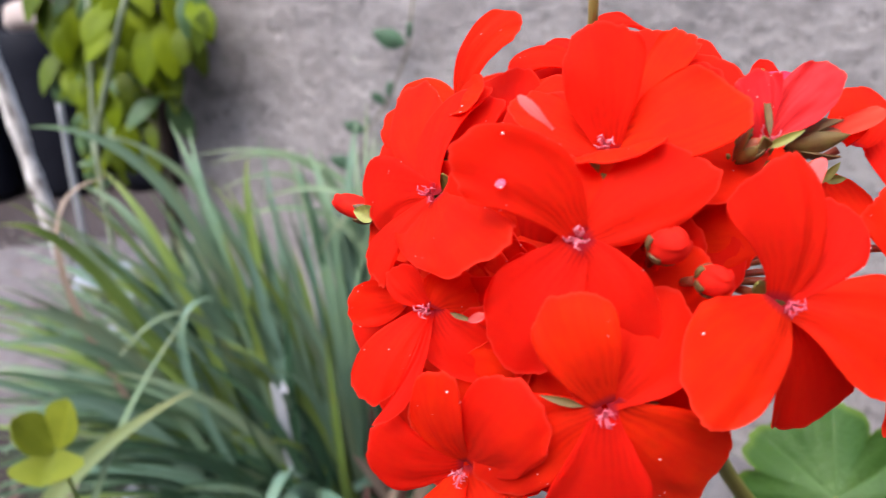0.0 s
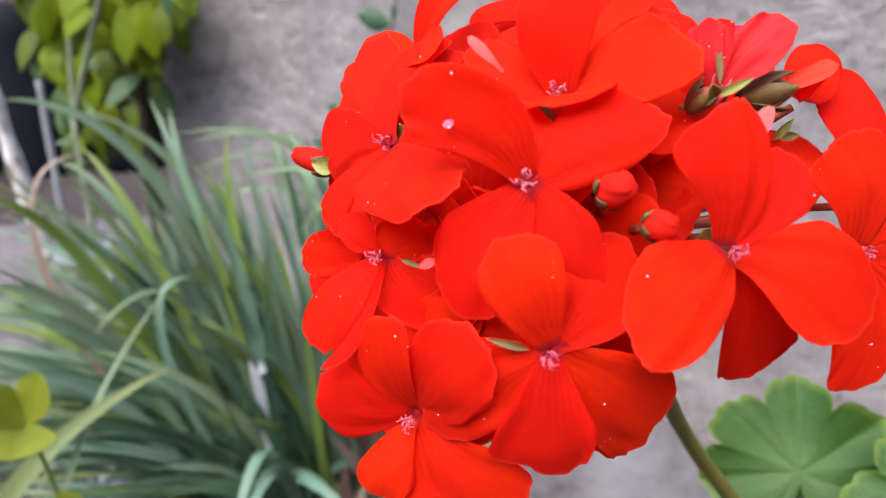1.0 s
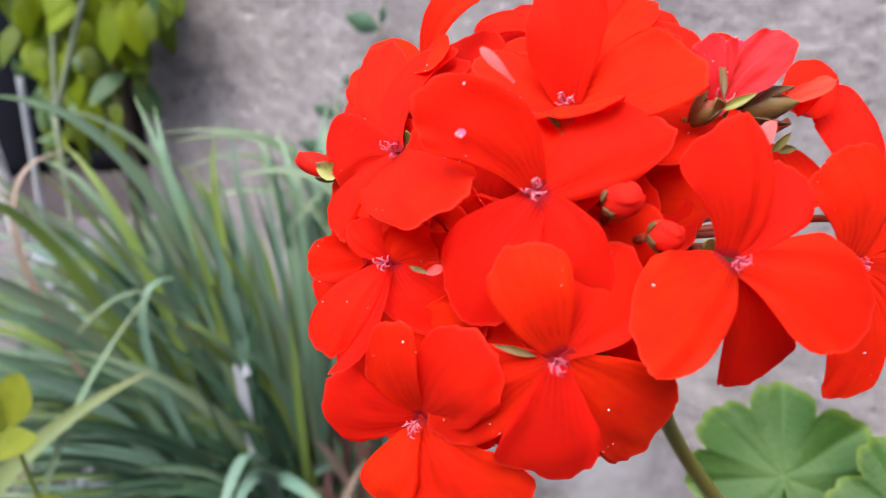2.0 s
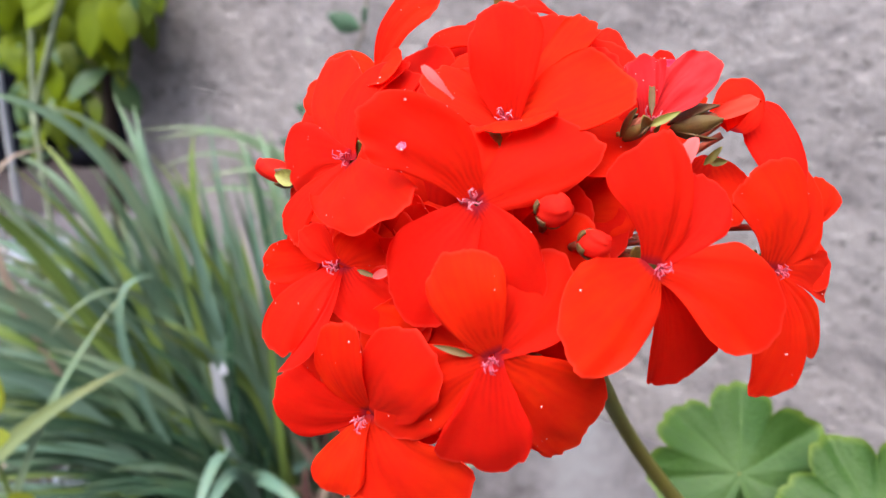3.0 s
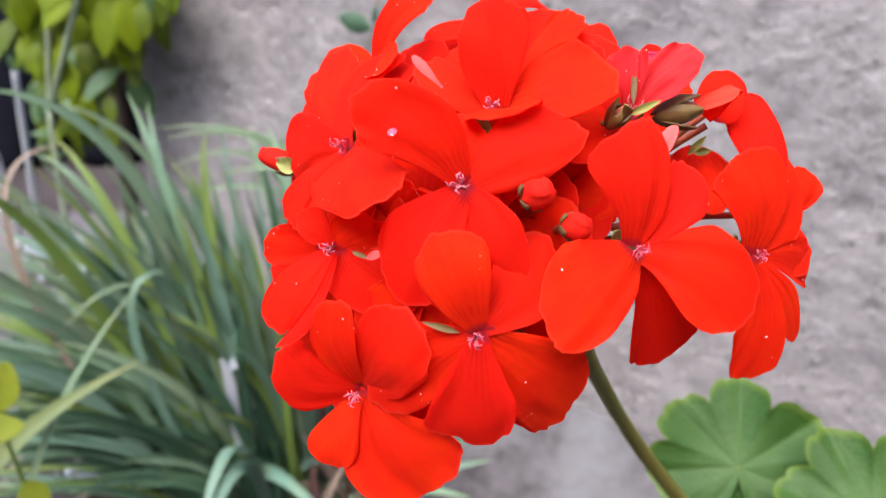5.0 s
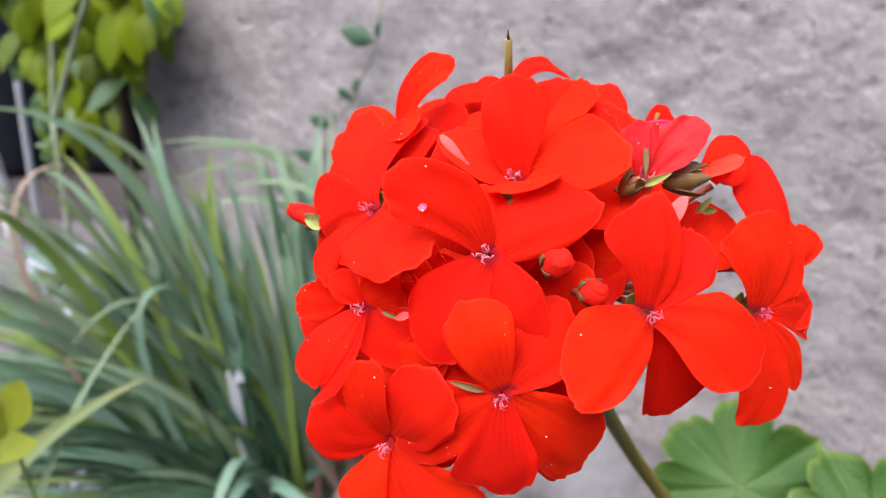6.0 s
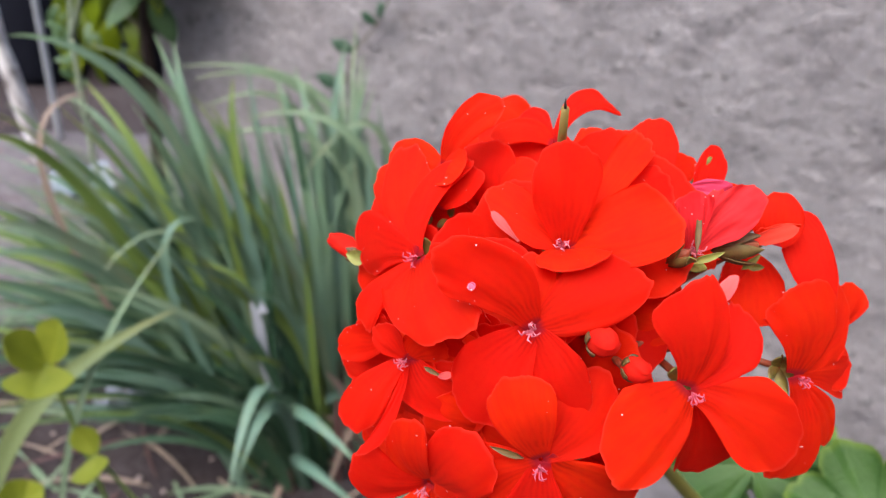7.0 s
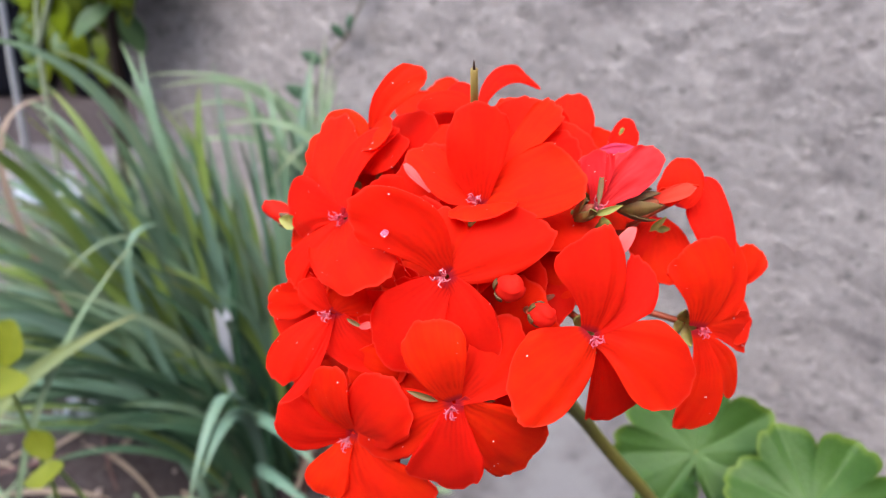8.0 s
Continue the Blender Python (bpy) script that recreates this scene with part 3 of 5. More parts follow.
STEM_PATH = [(0.0954, 0.1653, 0.6677), (0.1064, 0.1821, 0.6454), (0.1216, 0.2034, 0.6165), (0.1362, 0.2158, 0.5919), (0.1520, 0.2243, 0.5686), (0.1711, 0.2358, 0.5402), (0.2130, 0.2710, 0.4700)]
floret((61.1, 134.5, 720.0), (-0.29, -0.85, 0.45), [
    ((-19.3, 4.9, 11.7), 5.9, 8.1, 0.12, -0.06, 0, 0.09, 0.15, 0.57, 1.22, 0.19),
    ((0.7, 12.1, 9.4), 4.5, 4.0, 0.05, -0.05, 0, -0.29, 0.49, 0.23, 1.50, 0.04),
    ((21.4, 6.4, 10.2), 8.3, 5.4, 0.12, -0.1, 0, 0.19, 0.36, 0.54, 0.98, 0.04),
    ((-10.0, -1.2, -22.0), 8.1, 8.4, 0.12, -0.08, 0, 0.01, 0.38, 0.51, 1.22, 0.04),
    ((9.7, -5.0, -19.5), 5.9, 7.0, 0.14, -0.1, 0, 0.13, 0.46, 0.17, 0.91, -0.11),
])
floret((67.5, 148.3, 730.3), (-0.27, -0.68, 0.68), [
    ((-2.2, 7.8, 18.5), 6.2, 7.4, 0.08, 0.05, 0, -0.07, 0.49, 0.22, 1.14, 0.04),
    ((-14.7, 12.9, 4.9), 4.3, 5.1, 0.1, 0.2, 10, -0.03, 0.69, 0.28, 1.29, -0.04),
    ((21.3, -0.1, 7.8), 9.3, 6.4, 0.12, -0.1, 0, -0.06, 0.29, 0.25, 0.72, 0.12),
    ((-1.8, -9.6, 0.8), 9.5, 5.0, 0.1, 0.1, 0, -0.01, 0.45, 0.48, 0.90, 0.04),
    ((17.1, 22.1, 15.7), 2.3, 5.6, 0.05, 0, 0, -0.06, 0.15, 0.15, 1.50, -0.03),
])
floret((64.2, 122.4, 696.9), (-0.23, -0.92, 0.30), [
    ((-7.4, 6.8, 16.3), 5.4, 7.9, 0.16, -0.12, 0, 0.09, 0.27, 0.30, 1.05, -0.05),
    ((13.1, 12.6, 13.3), 7.2, 5.6, 0.1, 0, 5, -0.23, 0.47, 0.43, 1.29, 0.17),
    ((-18.5, 8.2, -18.8), 8.1, 7.4, 0.1, -0.05, 0, -0.20, 0.49, 0.47, 1.47, 0.13),
    ((-0.1, 0.1, -23.2), 8.0, 8.4, 0.1, -0.06, 4, 0.01, 0.42, 0.15, 1.39, -0.04),
    ((18.5, 3.7, -19.2), 11.0, 7.5, 0.08, -0.05, 0, 0.14, 0.37, 0.17, 1.33, -0.03),
], False, True, False)
floret((37.1, 142.8, 703.5), (-0.33, -0.87, 0.36), [
    ((-6.1, 4.2, 6.2), 2.6, 4.4, 0.05, 0.2, 0, -0.07, 0.51, 0.32, 1.50, -0.08),
    ((7.8, 5.1, 4.4), 4.1, 6.2, 0.05, 0.1, 20, 0.29, 0.51, 0.33, 0.81, -0.14),
    ((14.5, -4.1, -10.2), 6.2, 5.4, 0.1, -0.05, 0, -0.11, 0.45, 0.70, 1.07, 0.22),
    ((-8.6, -5.0, -15.9), 3.2, 6.7, 0.12, -0.12, 0, 0.21, 0.31, 0.31, 1.30, 0.12),
    ((-8.7, -13.1, -14.2), 2.2, 1.0, 0.1, 0.2, -25, 0.13, 0.16, 0.70, 1.50, -0.17, 1),
])
floret((37.7, 157.9, 719.3), (-0.36, -0.82, 0.44), [
    ((-0.9, 24.2, 16.0), 7.2, 5.8, 0.1, -0.1, 0, -0.22, 0.51, 0.30, 1.50, -0.09),
    ((11.5, 17.4, 16.4), 4.6, 2.4, 0.08, -0.05, 0, 0.04, 0.63, 0.15, 1.50, -0.22),
    ((-12.1, 12.2, -9.9), 4.3, 11.0, 0.1, -0.1, 0, -0.05, 0.24, 0.25, 1.50, 0.19),
    ((-9.8, -4.9, -15.6), 1.8, 4.7, 0.1, -0.1, 0, -0.21, 0.20, 0.15, 1.50, 0.12),
    ((7.4, -21.7, -5.9), 10.2, 9.0, 0.14, -0.1, 0, -0.35, 0.23, 0.70, 1.50, 0.05),
])
floret((92.1, 129.3, 710.9), (-0.08, -0.92, 0.39), [
    ((-0.8, 8.7, 20.7), 10.1, 4.1, 0.14, -0.12, 0, 0.21, 0.20, 0.64, 1.46, 0.11),
    ((10.7, 10.8, 11.8), 3.7, 4.4, 0.16, -0.1, -20, -0.35, 0.19, 0.28, 1.42, 0.22),
    ((19.1, -5.8, -9.0), 8.5, 8.2, 0.12, -0.14, 0, 0.20, 0.49, 0.37, 1.49, -0.15),
    ((-15.8, -9.9, -12.4), 6.2, 10.3, 0.12, -0.14, 0, -0.13, 0.49, 0.48, 0.92, -0.03),
    ((7.3, 4.9, -26.7), 8.3, 3.9, 0.04, 0.1, 10, 0.25, 0.15, 0.18, 1.31, -0.10, 1),
])
floret((120.3, 142.1, 704.4), (0.11, -0.92, 0.38), [
    ((-6.7, 7.0, 16.9), 5.7, 9.5, 0.14, -0.14, 0, -0.02, 0.16, 0.22, 1.06, 0.22),
    ((8.1, 14.1, 16.3), 2.2, 5.6, 0.1, -0.1, 10, -0.29, 0.48, 0.51, 1.49, 0.20),
    ((-0.9, -3.3, -25.9), 6.9, 3.5, 0.08, -0.12, 10, 0.00, 0.19, 0.30, 1.42, -0.21, 1),
    ((12.8, 1.3, -20.1), 2.8, 3.6, 0.06, 0.1, 0, 0.03, 0.44, 0.31, 1.49, -0.18, 1),
    ((15.9, 8.7, -4.1), 3.4, 6.6, 0.1, -0.1, 0, 0.28, 0.15, 0.15, 1.50, -0.12),
])
floret((130.0, 153.5, 708.0), (0.25, -0.92, 0.30), [
    ((7.9, 8.1, 8.2), 6.4, 3.4, 0.1, -0.1, 0, -0.09, 0.37, 0.25, 1.46, 0.21),
    ((2.5, -7.0, -10.1), 3.9, 4.0, 0.1, -0.1, 0, 0.11, 0.70, 0.46, 1.32, -0.06),
], False, False, False)
floret((42.6, 130.8, 678.4), (-0.35, -0.91, 0.22), [
    ((-15.7, 1.7, 5.2), 6.4, 6.7, 0.1, -0.08, 0, 0.35, 0.30, 0.19, 1.32, -0.18),
    ((-5.4, 1.5, 19.4), 3.5, 5.8, 0.16, 0.1, 0, 0.21, 0.29, 0.24, 1.13, -0.11),
    ((11.4, -4.4, 19.5), 8.4, 7.6, 0.16, -0.05, 0, -0.06, 0.30, 0.36, 0.93, 0.05),
    ((-4.7, -3.0, -16.1), 3.9, 7.1, 0.12, -0.12, 0, 0.22, 0.15, 0.28, 1.50, -0.03),
    ((16.0, -7.6, -17.5), 12.9, 11.0, 0.14, -0.14, 0, -0.12, 0.31, 0.46, 1.50, 0.11),
], False, True, False)
floret((72.8, 161.4, 729.5), (-0.23, -0.65, 0.72), [
    ((8.4, 10.1, 16.2), 8.3, 8.3, 0.08, 0.05, 0),
    ((3.5, 17.4, 14.4), 5.3, 5.3, 0.08, 0, 0),
    ((18.0, 0.7, 8.8), 6.7, 6.7, 0.08, 0.1, 0),
])
floret((113.4, 158.4, 726.9), (-0.19, -0.91, 0.36), [
    ((1.4, 8.6, 8.8), 4.7, 5.2, 0.14, 0.2, 0, 0.07, 0.70, 0.64, 0.45, 0.16),
    ((-3.6, -2.9, 6.0), 2.8, 6.6, 0.1, 0.1, 0, -0.34, 0.15, 0.28, 1.49, -0.07),
], False, False, False)
floret((120.7, 165.9, 731.4), (-0.27, -0.92, 0.28), [
    ((5.2, -13.4, -16.6), 4.8, 4.6, 0.16, -0.1, 0, -0.35, 0.70, 0.49, 0.55, 0.01),
], False, False, False)
floret((115.4, 168.1, 719.4), (-0.16, -0.91, 0.39), [
    ((0.4, -12.5, -12.5), 6.0, 6.0, 0.1, 0, 0),
    ((-4.4, -7.0, -10.5), 5.5, 5.5, 0.1, 0, 0),
], False, False, False)
floret((85.9, 155.2, 709.1), (-0.06, -0.82, 0.57), [
    ((-2.6, -6.4, 14.5), 6.6, 6.6, 0.08, 0.1, 0),
    ((-8.4, 0.7, 10.4), 6.4, 6.4, 0.06, 0.1, 0),
    ((7.8, 1.5, 10.6), 5.8, 5.8, 0.06, 0.1, 0),
], False, False)
floret((91.3, 178.4, 730.6), (-0.08, -0.55, 0.83), [
    ((2.2, 14.0, 10.4), 6.6, 6.6, 0.06, 0.2, 0),
    ((14.9, 12.4, 0.8), 4.2, 4.2, 0.1, 0.2, 0),
    ((-8.2, 10.6, 7.6), 5.7, 5.7, 0.1, 0.1, 0),
], False, False)
floret((101.9, 172.2, 730.9), (0.02, -0.62, 0.79), [
    ((6.5, 12.8, 6.7), 3.6, 3.6, 0.1, 0.2, 0),
    ((10.9, -0.8, -0.4), 3.8, 3.8, 0.1, 0.2, 0),
], False, False)
floret((68.0, 218.0, 726.6), (-0.28, -0.56, 0.78), [
    ((-20.7, -2.0, -0.7), 6.8, 6.8, 0.1, -0.1, 0),
    ((-9.5, 6.6, 5.4), 5.8, 5.8, 0.15, -0.1, 0),
    ((-14.8, -11.0, -4.4), 8.0, 8.0, 0.15, 0.1, 0),
], False, False)
floret((67.8, 181.2, 739.4), (-0.42, -0.50, 0.75), [
    ((16.0, 8.7, 4.6), 6.4, 2.5, 0.4, 0.1, 0, 0.23, 0.18, 0.17, 1.50, -0.22),
    ((-13.4, 1.8, -2.1), 3.0, 4.4, 0.1, -0.1, 0, 0.24, 0.16, 0.70, 1.08, 0.22),
    ((-4.6, 13.0, 1.9), 3.5, 1.7, 0.1, 0.1, 0, -0.35, 0.25, 0.21, 1.50, 0.22),
], False, False)
floret((42.5, 175.5, 734.0), (-0.29, -0.72, 0.63), [
    ((13.2, 2.5, 14.0), 4.4, 4.1, 0.2, 0.1, 0, -0.01, 0.18, 0.18, 0.86, -0.18, 1),
    ((-12.2, 10.9, -2.3), 4.9, 4.9, 0.1, 0, 0),
    ((4.9, -4.7, 0.3), 5.3, 5.3, 0.1, 0, 0),
], False, False)
floret((40.6, 170.5, 726.2), (-0.38, -0.67, 0.64), [
    ((-11.3, 11.8, 3.3), 7.9, 7.9, 0.14, -0.1, 0),
    ((8.5, 8.6, 7.6), 8.1, 8.1, 0.1, -0.1, 0),
    ((-13.4, 5.7, -3.3), 4.7, 4.7, 0.1, -0.1, 0),
], False, False)
floret((31.7, 154.2, 699.2), (-0.72, -0.64, 0.26), [
    ((-10.3, -1.0, -0.4), 4.5, 4.5, 0.14, -0.1, 0),
    ((-5.0, 3.1, 6.3), 5.3, 5.3, 0.14, -0.1, 0),
], False, False)
floret((52.3, 135.4, 670.0), (-0.40, -0.91, 0.05), [
    ((1.4, -3.7, 11.0), 6.1, 6.1, 0.1, 0, 0),
    ((-9.7, -8.1, -10.7), 5.7, 5.7, 0.1, 0, 0),
], False, False)
floret((92.8, 148.2, 730.5), (-0.07, -0.74, 0.67), [
    ((0.2, 5.2, 10.7), 5.1, 2.1, 0.12, 0.15, 0, -0.03, 0.19, 0.15, 1.50, 0.11),
    ((12.8, 7.0, 11.1), 3.8, 5.2, 0.12, 0.15, 0, 0.15, 0.32, 0.49, 1.50, -0.09),
    ((8.3, 12.1, 7.5), 3.1, 1.5, 0.05, 0.15, 0, -0.13, 0.25, 0.16, 1.50, 0.09),
], True)
floret((48.8, 149.2, 701.8), (-0.55, -0.77, 0.32), whorl((-0.55, -0.77, 0.32), 15, 18, 20), False, False)
floret((80.3, 150.8, 712.7), (-0.18, -0.80, 0.57), whorl((-0.18, -0.80, 0.57), 15, 18, 0), False, False)
floret((73.3, 148.0, 708.8), (-0.31, -0.83, 0.47), whorl((-0.31, -0.83, 0.47), 13, 15, 30), False, False)
floret((55.5, 136.9, 689.6), (-0.43, -0.89, 0.17), whorl((-0.43, -0.89, 0.17), 14, 16, 15), False, False)
floret((57.6, 142.6, 694.8), (-0.46, -0.86, 0.22), whorl((-0.46, -0.86, 0.22), 20, 20, 10), False, False)
floret((72.5, 142.6, 697.6), (-0.31, -0.92, 0.25), whorl((-0.31, -0.92, 0.25), 20, 20, 40), False, False)
floret((49.3, 143.6, 685.5), (-0.52, -0.84, 0.13), whorl((-0.52, -0.84, 0.13), 20, 20, 0), False, False)
floret((54.0, 149.6, 709.6), (-0.50, -0.76, 0.42), whorl((-0.50, -0.76, 0.42), 20, 20, 60), False, False)
floret((35.3, 154.2, 691.3), (-0.64, -0.74, 0.21), whorl((-0.64, -0.74, 0.21), 16, 16, 30), False, False)
floret((61.1, 155.1, 719.2), (-0.43, -0.70, 0.57), whorl((-0.43, -0.70, 0.57), 20, 20, 20), False, False)
floret((78.9, 160.5, 727.0), (-0.19, -0.63, 0.75), whorl((-0.19, -0.63, 0.75), 20, 20, 50), False, False)
floret((71.2, 137.7, 685.1), (-0.29, -0.95, 0.07), whorl((-0.29, -0.95, 0.07), 17, 19, 30), False, False)
floret((45.0, 152.7, 695.4), (-0.61, -0.75, 0.25), whorl((-0.61, -0.75, 0.25), 18, 19, 45), False, False)
floret((38.7, 164.9, 707.4), (-0.67, -0.62, 0.40), whorl((-0.67, -0.62, 0.40), 17, 18, 15), False, False)
floret((52.2, 171.4, 723.9), (-0.53, -0.45, 0.73), whorl((-0.53, -0.45, 0.73), 18, 19, 25), False, False)
floret((82.3, 171.5, 726.5), (-0.14, -0.39, 0.91), whorl((-0.14, -0.39, 0.91), 17, 18, 5), False, False)
floret((64.8, 174.9, 727.2), (-0.41, -0.37, 0.83), whorl((-0.41, -0.37, 0.83), 18, 19, 35), False, False)
floret((39.7, 146.7, 678.0), (-0.58, -0.81, 0.08), whorl((-0.58, -0.81, 0.08), 15, 16, 10), False, False)
floret((99.8, 168.1, 722.3), (0.19, -0.45, 0.87), whorl((0.19, -0.45, 0.87), 10, 9, 10), False, False)


def calyx(centre, axis, radius, length):
    """A ribbed calyx: five pointed sepals closed round a reddish tube."""
    ax = Vector(axis).normalized()
    neck = Vector(centre) - ax * length * 0.5
    q = ax.orthogonal().normalized()
    core = part("calyx", mesh_ring_sphere(centre, ax, radius * 0.6, length * 0.9, None, 8, 10, 0.2), PEDICEL, geranium, "olive brown calyx of a rim floret")
    for k in range(5):
        a = 2 * math.pi * k / 5 + length * 900
        out = q * math.cos(a) + ax.cross(q) * math.sin(a)
        b = neck + out * radius * 0.2
        rows = ribbon(b, b + ax * length * 0.45 + out * radius * 1.0, b + ax * length * (0.95 + 0.12 * math.sin(3 * a)) + out * radius * (0.45 + 0.4 * (k % 2)), radius * 1.0, out, leafshape, 8, 4, -0.2)
        part("sepal", sheet(rows, 0.0003), CALYX, core)
    return core


# closed buds at the heart of the umbel, a half-open one at the rim, and the style left by a shed floret
bud((74.2, 133.0, 719.3), (0.55, -0.65, 0.5), 0.0026, 0.0066)
bud((81.3, 132.2, 713.8), (0.65, -0.60, 0.3), 0.0023, 0.0058)
bud((21.3, 175.3, 710.6), (-0.86, 0.48, 0.18), 0.0026, 0.0115)
BEAK_FOOT, BEAK_TOP = Vector((66.6, 161.0, 743.0)) / 1000, Vector((65.0, 155.0, 755.8)) / 1000
beak = part("style_beak", tube([HUB, HUB * 0.4 + BEAK_FOOT * 0.6 + Vector((0, 0.006, 0)), BEAK_FOOT, (BEAK_FOOT + BEAK_TOP) / 2, BEAK_TOP], [0.0008, 0.0009, 0.00098, 0.00086, 0.00078], 10), BEAK, geranium, "yellow-green style beak of a shed floret")
part("style_tip", tube([BEAK_TOP, BEAK_TOP + Vector((-0.0001, 0, 0.0008)), BEAK_TOP + Vector((-0.0002, 0, 0.0019))], [0.0003, 0.00026, 0.00010], 6), TIPDARK, beak, "dark withered stigma")
# red-brown stalks between the buds and the open florets beside them
for end, root in (((92.5, 152.2, 712.5), (83.5, 146.0, 708.5)), ((96.0, 148.0, 710.4), (84.0, 144.4, 709.2)), ((95.5, 146.0, 708.0), (84.5, 144.0, 707.6)), ((97.5, 157.0, 713.0), (84.0, 148.0, 707.0))):
    a, b = Vector(root) / 1000, Vector(end) / 1000
    part("pedicel", curve_tube(a, (a + b) / 2 + Vector((0, 0, 0.0008)), b + (b - a) * 0.3, 0.00075, 0.00062, 8, 8), PEDICEL, geranium, "red-brown floret stalk")

# pale turned-over rims and half-hidden petal ends
petal("turned_rim", Vector((57.9, 139.5, 735.2)) / 1000, Vector((-5.6, 3.6, 4.8)) / 1000, 0.0008, 0.0009, Vector((0.01, -0.98, 0.17)), 0.1, 0.1, 0, geranium, (PETAL_PALE, PETAL_PALE), 1.3, "pale pink turned-over petal rim", 0.0, 1.0, (0.30, 0.30, 1.7))
petal("turned_rim", Vector((95.6, 138.8, 723.7)) / 1000, Vector((3.6, 3.4, 5.9)) / 1000, 0.00150, 0.00150, Vector((-0.31, -0.92, 0.24)), 0.1, 0.1, 0, geranium, (PETAL_PALE, PETAL_PALE), 2.1, "pale pink petal end")
petal("turned_rim", Vector((105.3, 152.4, 730.2)) / 1000, Vector((9.6, 1.7, 4.2)) / 1000, 0.00170, 0.00170, Vector((-0.33, -0.92, 0.18)), 0.1, 0.1, 0, geranium, (PETAL_PALE2, PETAL_PALE2), 3.4, "light red turned-over petal rim")
petal("turned_rim", Vector((94.8, 163.0, 737.0)) / 1000, Vector((8.9, 0.4, 1.3)) / 1000, 0.00171, 0.00171, Vector((-0.27, -0.96, 0.12)), 0.1, 0.1, 0, geranium, (PETAL_PINK, PETAL_PINK), 4.2, "magenta pink faded petal rim", 0.2, 4.0)
petal("turned_rim", Vector((44.1, 138.2, 703.6)) / 1000, Vector((3.0, -0.3, 1.8)) / 1000, 0.0008, 0.0008, Vector((0.12, -0.90, 0.41)), 0.1, 0.1, 0, geranium, (PETAL_PALE, PETAL_PALE), 5.2, "pale pink turned-over petal rim")
calyx(Vector((103.0, 152.3, 729.8)) / 1000, (9.0, -1.2, 2.6), 0.0036, 0.00945)
calyx(Vector((90.2, 147.6, 729.6)) / 1000, (3.1, -1.3, 4.5), 0.0024, 0.00563)
part("sepal", sheet(sepal_rows(Vector((91.3, 144.2, 730.8)) / 1000, Vector((0.86, -0.14, 0.50)), Vector((-0.25, -0.95, 0.20)), 0.00600, 0.00150), 0.0003), SEPAL, geranium, "pale green sepal")
part("sepal", sheet(sepal_rows(Vector((91.3, 144.2, 730.8)) / 1000, Vector((-0.46, -0.60, 0.66)), Vector((-0.25, -0.95, 0.20)), 0.00360, 0.00198), 0.0003), SEPAL, geranium, "pale green sepal")
part("sepal", sheet(sepal_rows(Vector((110.5, 161.3, 718.8)) / 1000, Vector((0.61, 0.03, 0.79)), Vector((-0.34, -0.91, 0.24)), 0.00520, 0.00160), 0.0003), SEPAL, geranium, "pale green sepal")
part("sepal", sheet(sepal_rows(Vector((112.0, 162.5, 719.1)) / 1000, Vector((0.89, -0.40, 0.21)), Vector((-0.35, -0.91, 0.24)), 0.00360, 0.00180), 0.0003), SEPAL, geranium, "pale green sepal")
part("sepal", sheet(sepal_rows(Vector((61.7, 125.3, 696.0)) / 1000, Vector((-0.96, 0.22, 0.16)), Vector((-0.02, -0.86, 0.51)), 0.0070, 0.0013), 0.0003), CALYX, geranium, "pale green sepal")
part("sepal", sheet(sepal_rows(Vector((66.8, 125.4, 696.5)) / 1000, Vector((0.98, 0.16, -0.13)), Vector((-0.07, -0.86, 0.51)), 0.0070, 0.0012), 0.0003), CALYX, geranium, "pale green sepal")
part("sepal", sheet(sepal_rows(Vector((26.1, 170.6, 710.4)) / 1000, Vector((-0.97, 0.12, 0.20)), Vector((0.21, -0.93, 0.29)), 0.00502, 0.00383), 0.0003), SEPAL, geranium, "pale green sepal")
part("sepal", sheet(sepal_rows(Vector((92.1, 144.9, 732.2)) / 1000, Vector((0.18, 0.83, 0.54)), Vector((-0.26, -0.95, 0.18)), 0.01100, 0.00120), 0.0003), CALYX, geranium, "brown withered sepal")
part("sepal", sheet(sepal_rows(Vector((41.3, 141.6, 703.5)) / 1000, Vector((0.84, -0.55, -0.05)), Vector((0.14, -0.90, 0.40)), 0.00444, 0.00100), 0.0003), CALYX, geranium, "pale green sepal")


# pink scars on two petals
def scar(centre, axis, radius):
    c, ax = Vector(centre) / 1000, Vector(axis).normalized()
    q = ax.orthogonal().normalized()
    w = ax.cross(q)
    ring = [c + (q * math.cos(a) * 1.3 + w * math.sin(a)) * radius for a in (k * math.pi / 8 for k in range(17))]
    bm = tube(ring, radius * 0.28, 6)
    mesh_ring_sphere(c, ax, radius * 0.9, radius * 0.35, bm, 4, 10)
    return part("petal_scar", bm, SCAR, geranium, "small pink scar on a petal")


scar((49.3, 135.2, 728.8), (0, -0.6, 0.7), 0.00055)

# white curled stigma and a green style behind the faded floret
style = part("style", tube([Vector((0.1020, 0.1781, 0.7314)), Vector((0.1035, 0.1797, 0.7341)), Vector((0.1055, 0.1813, 0.7367))], [0.0008, 0.0010, 0.0004], 8), SEPAL, geranium, "pale green style")
part("stigma", tube([Vector((0.1034, 0.1801, 0.7348)), Vector((0.1055, 0.1799, 0.7344)), Vector((0.1079, 0.1796, 0.7341)), Vector((0.1085, 0.1789, 0.7330)), Vector((0.1071, 0.1787, 0.7326))], [0.0004, 0.0005, 0.0005, 0.0004, 0.0003], 8), PAPER, style, "white curled stigma")


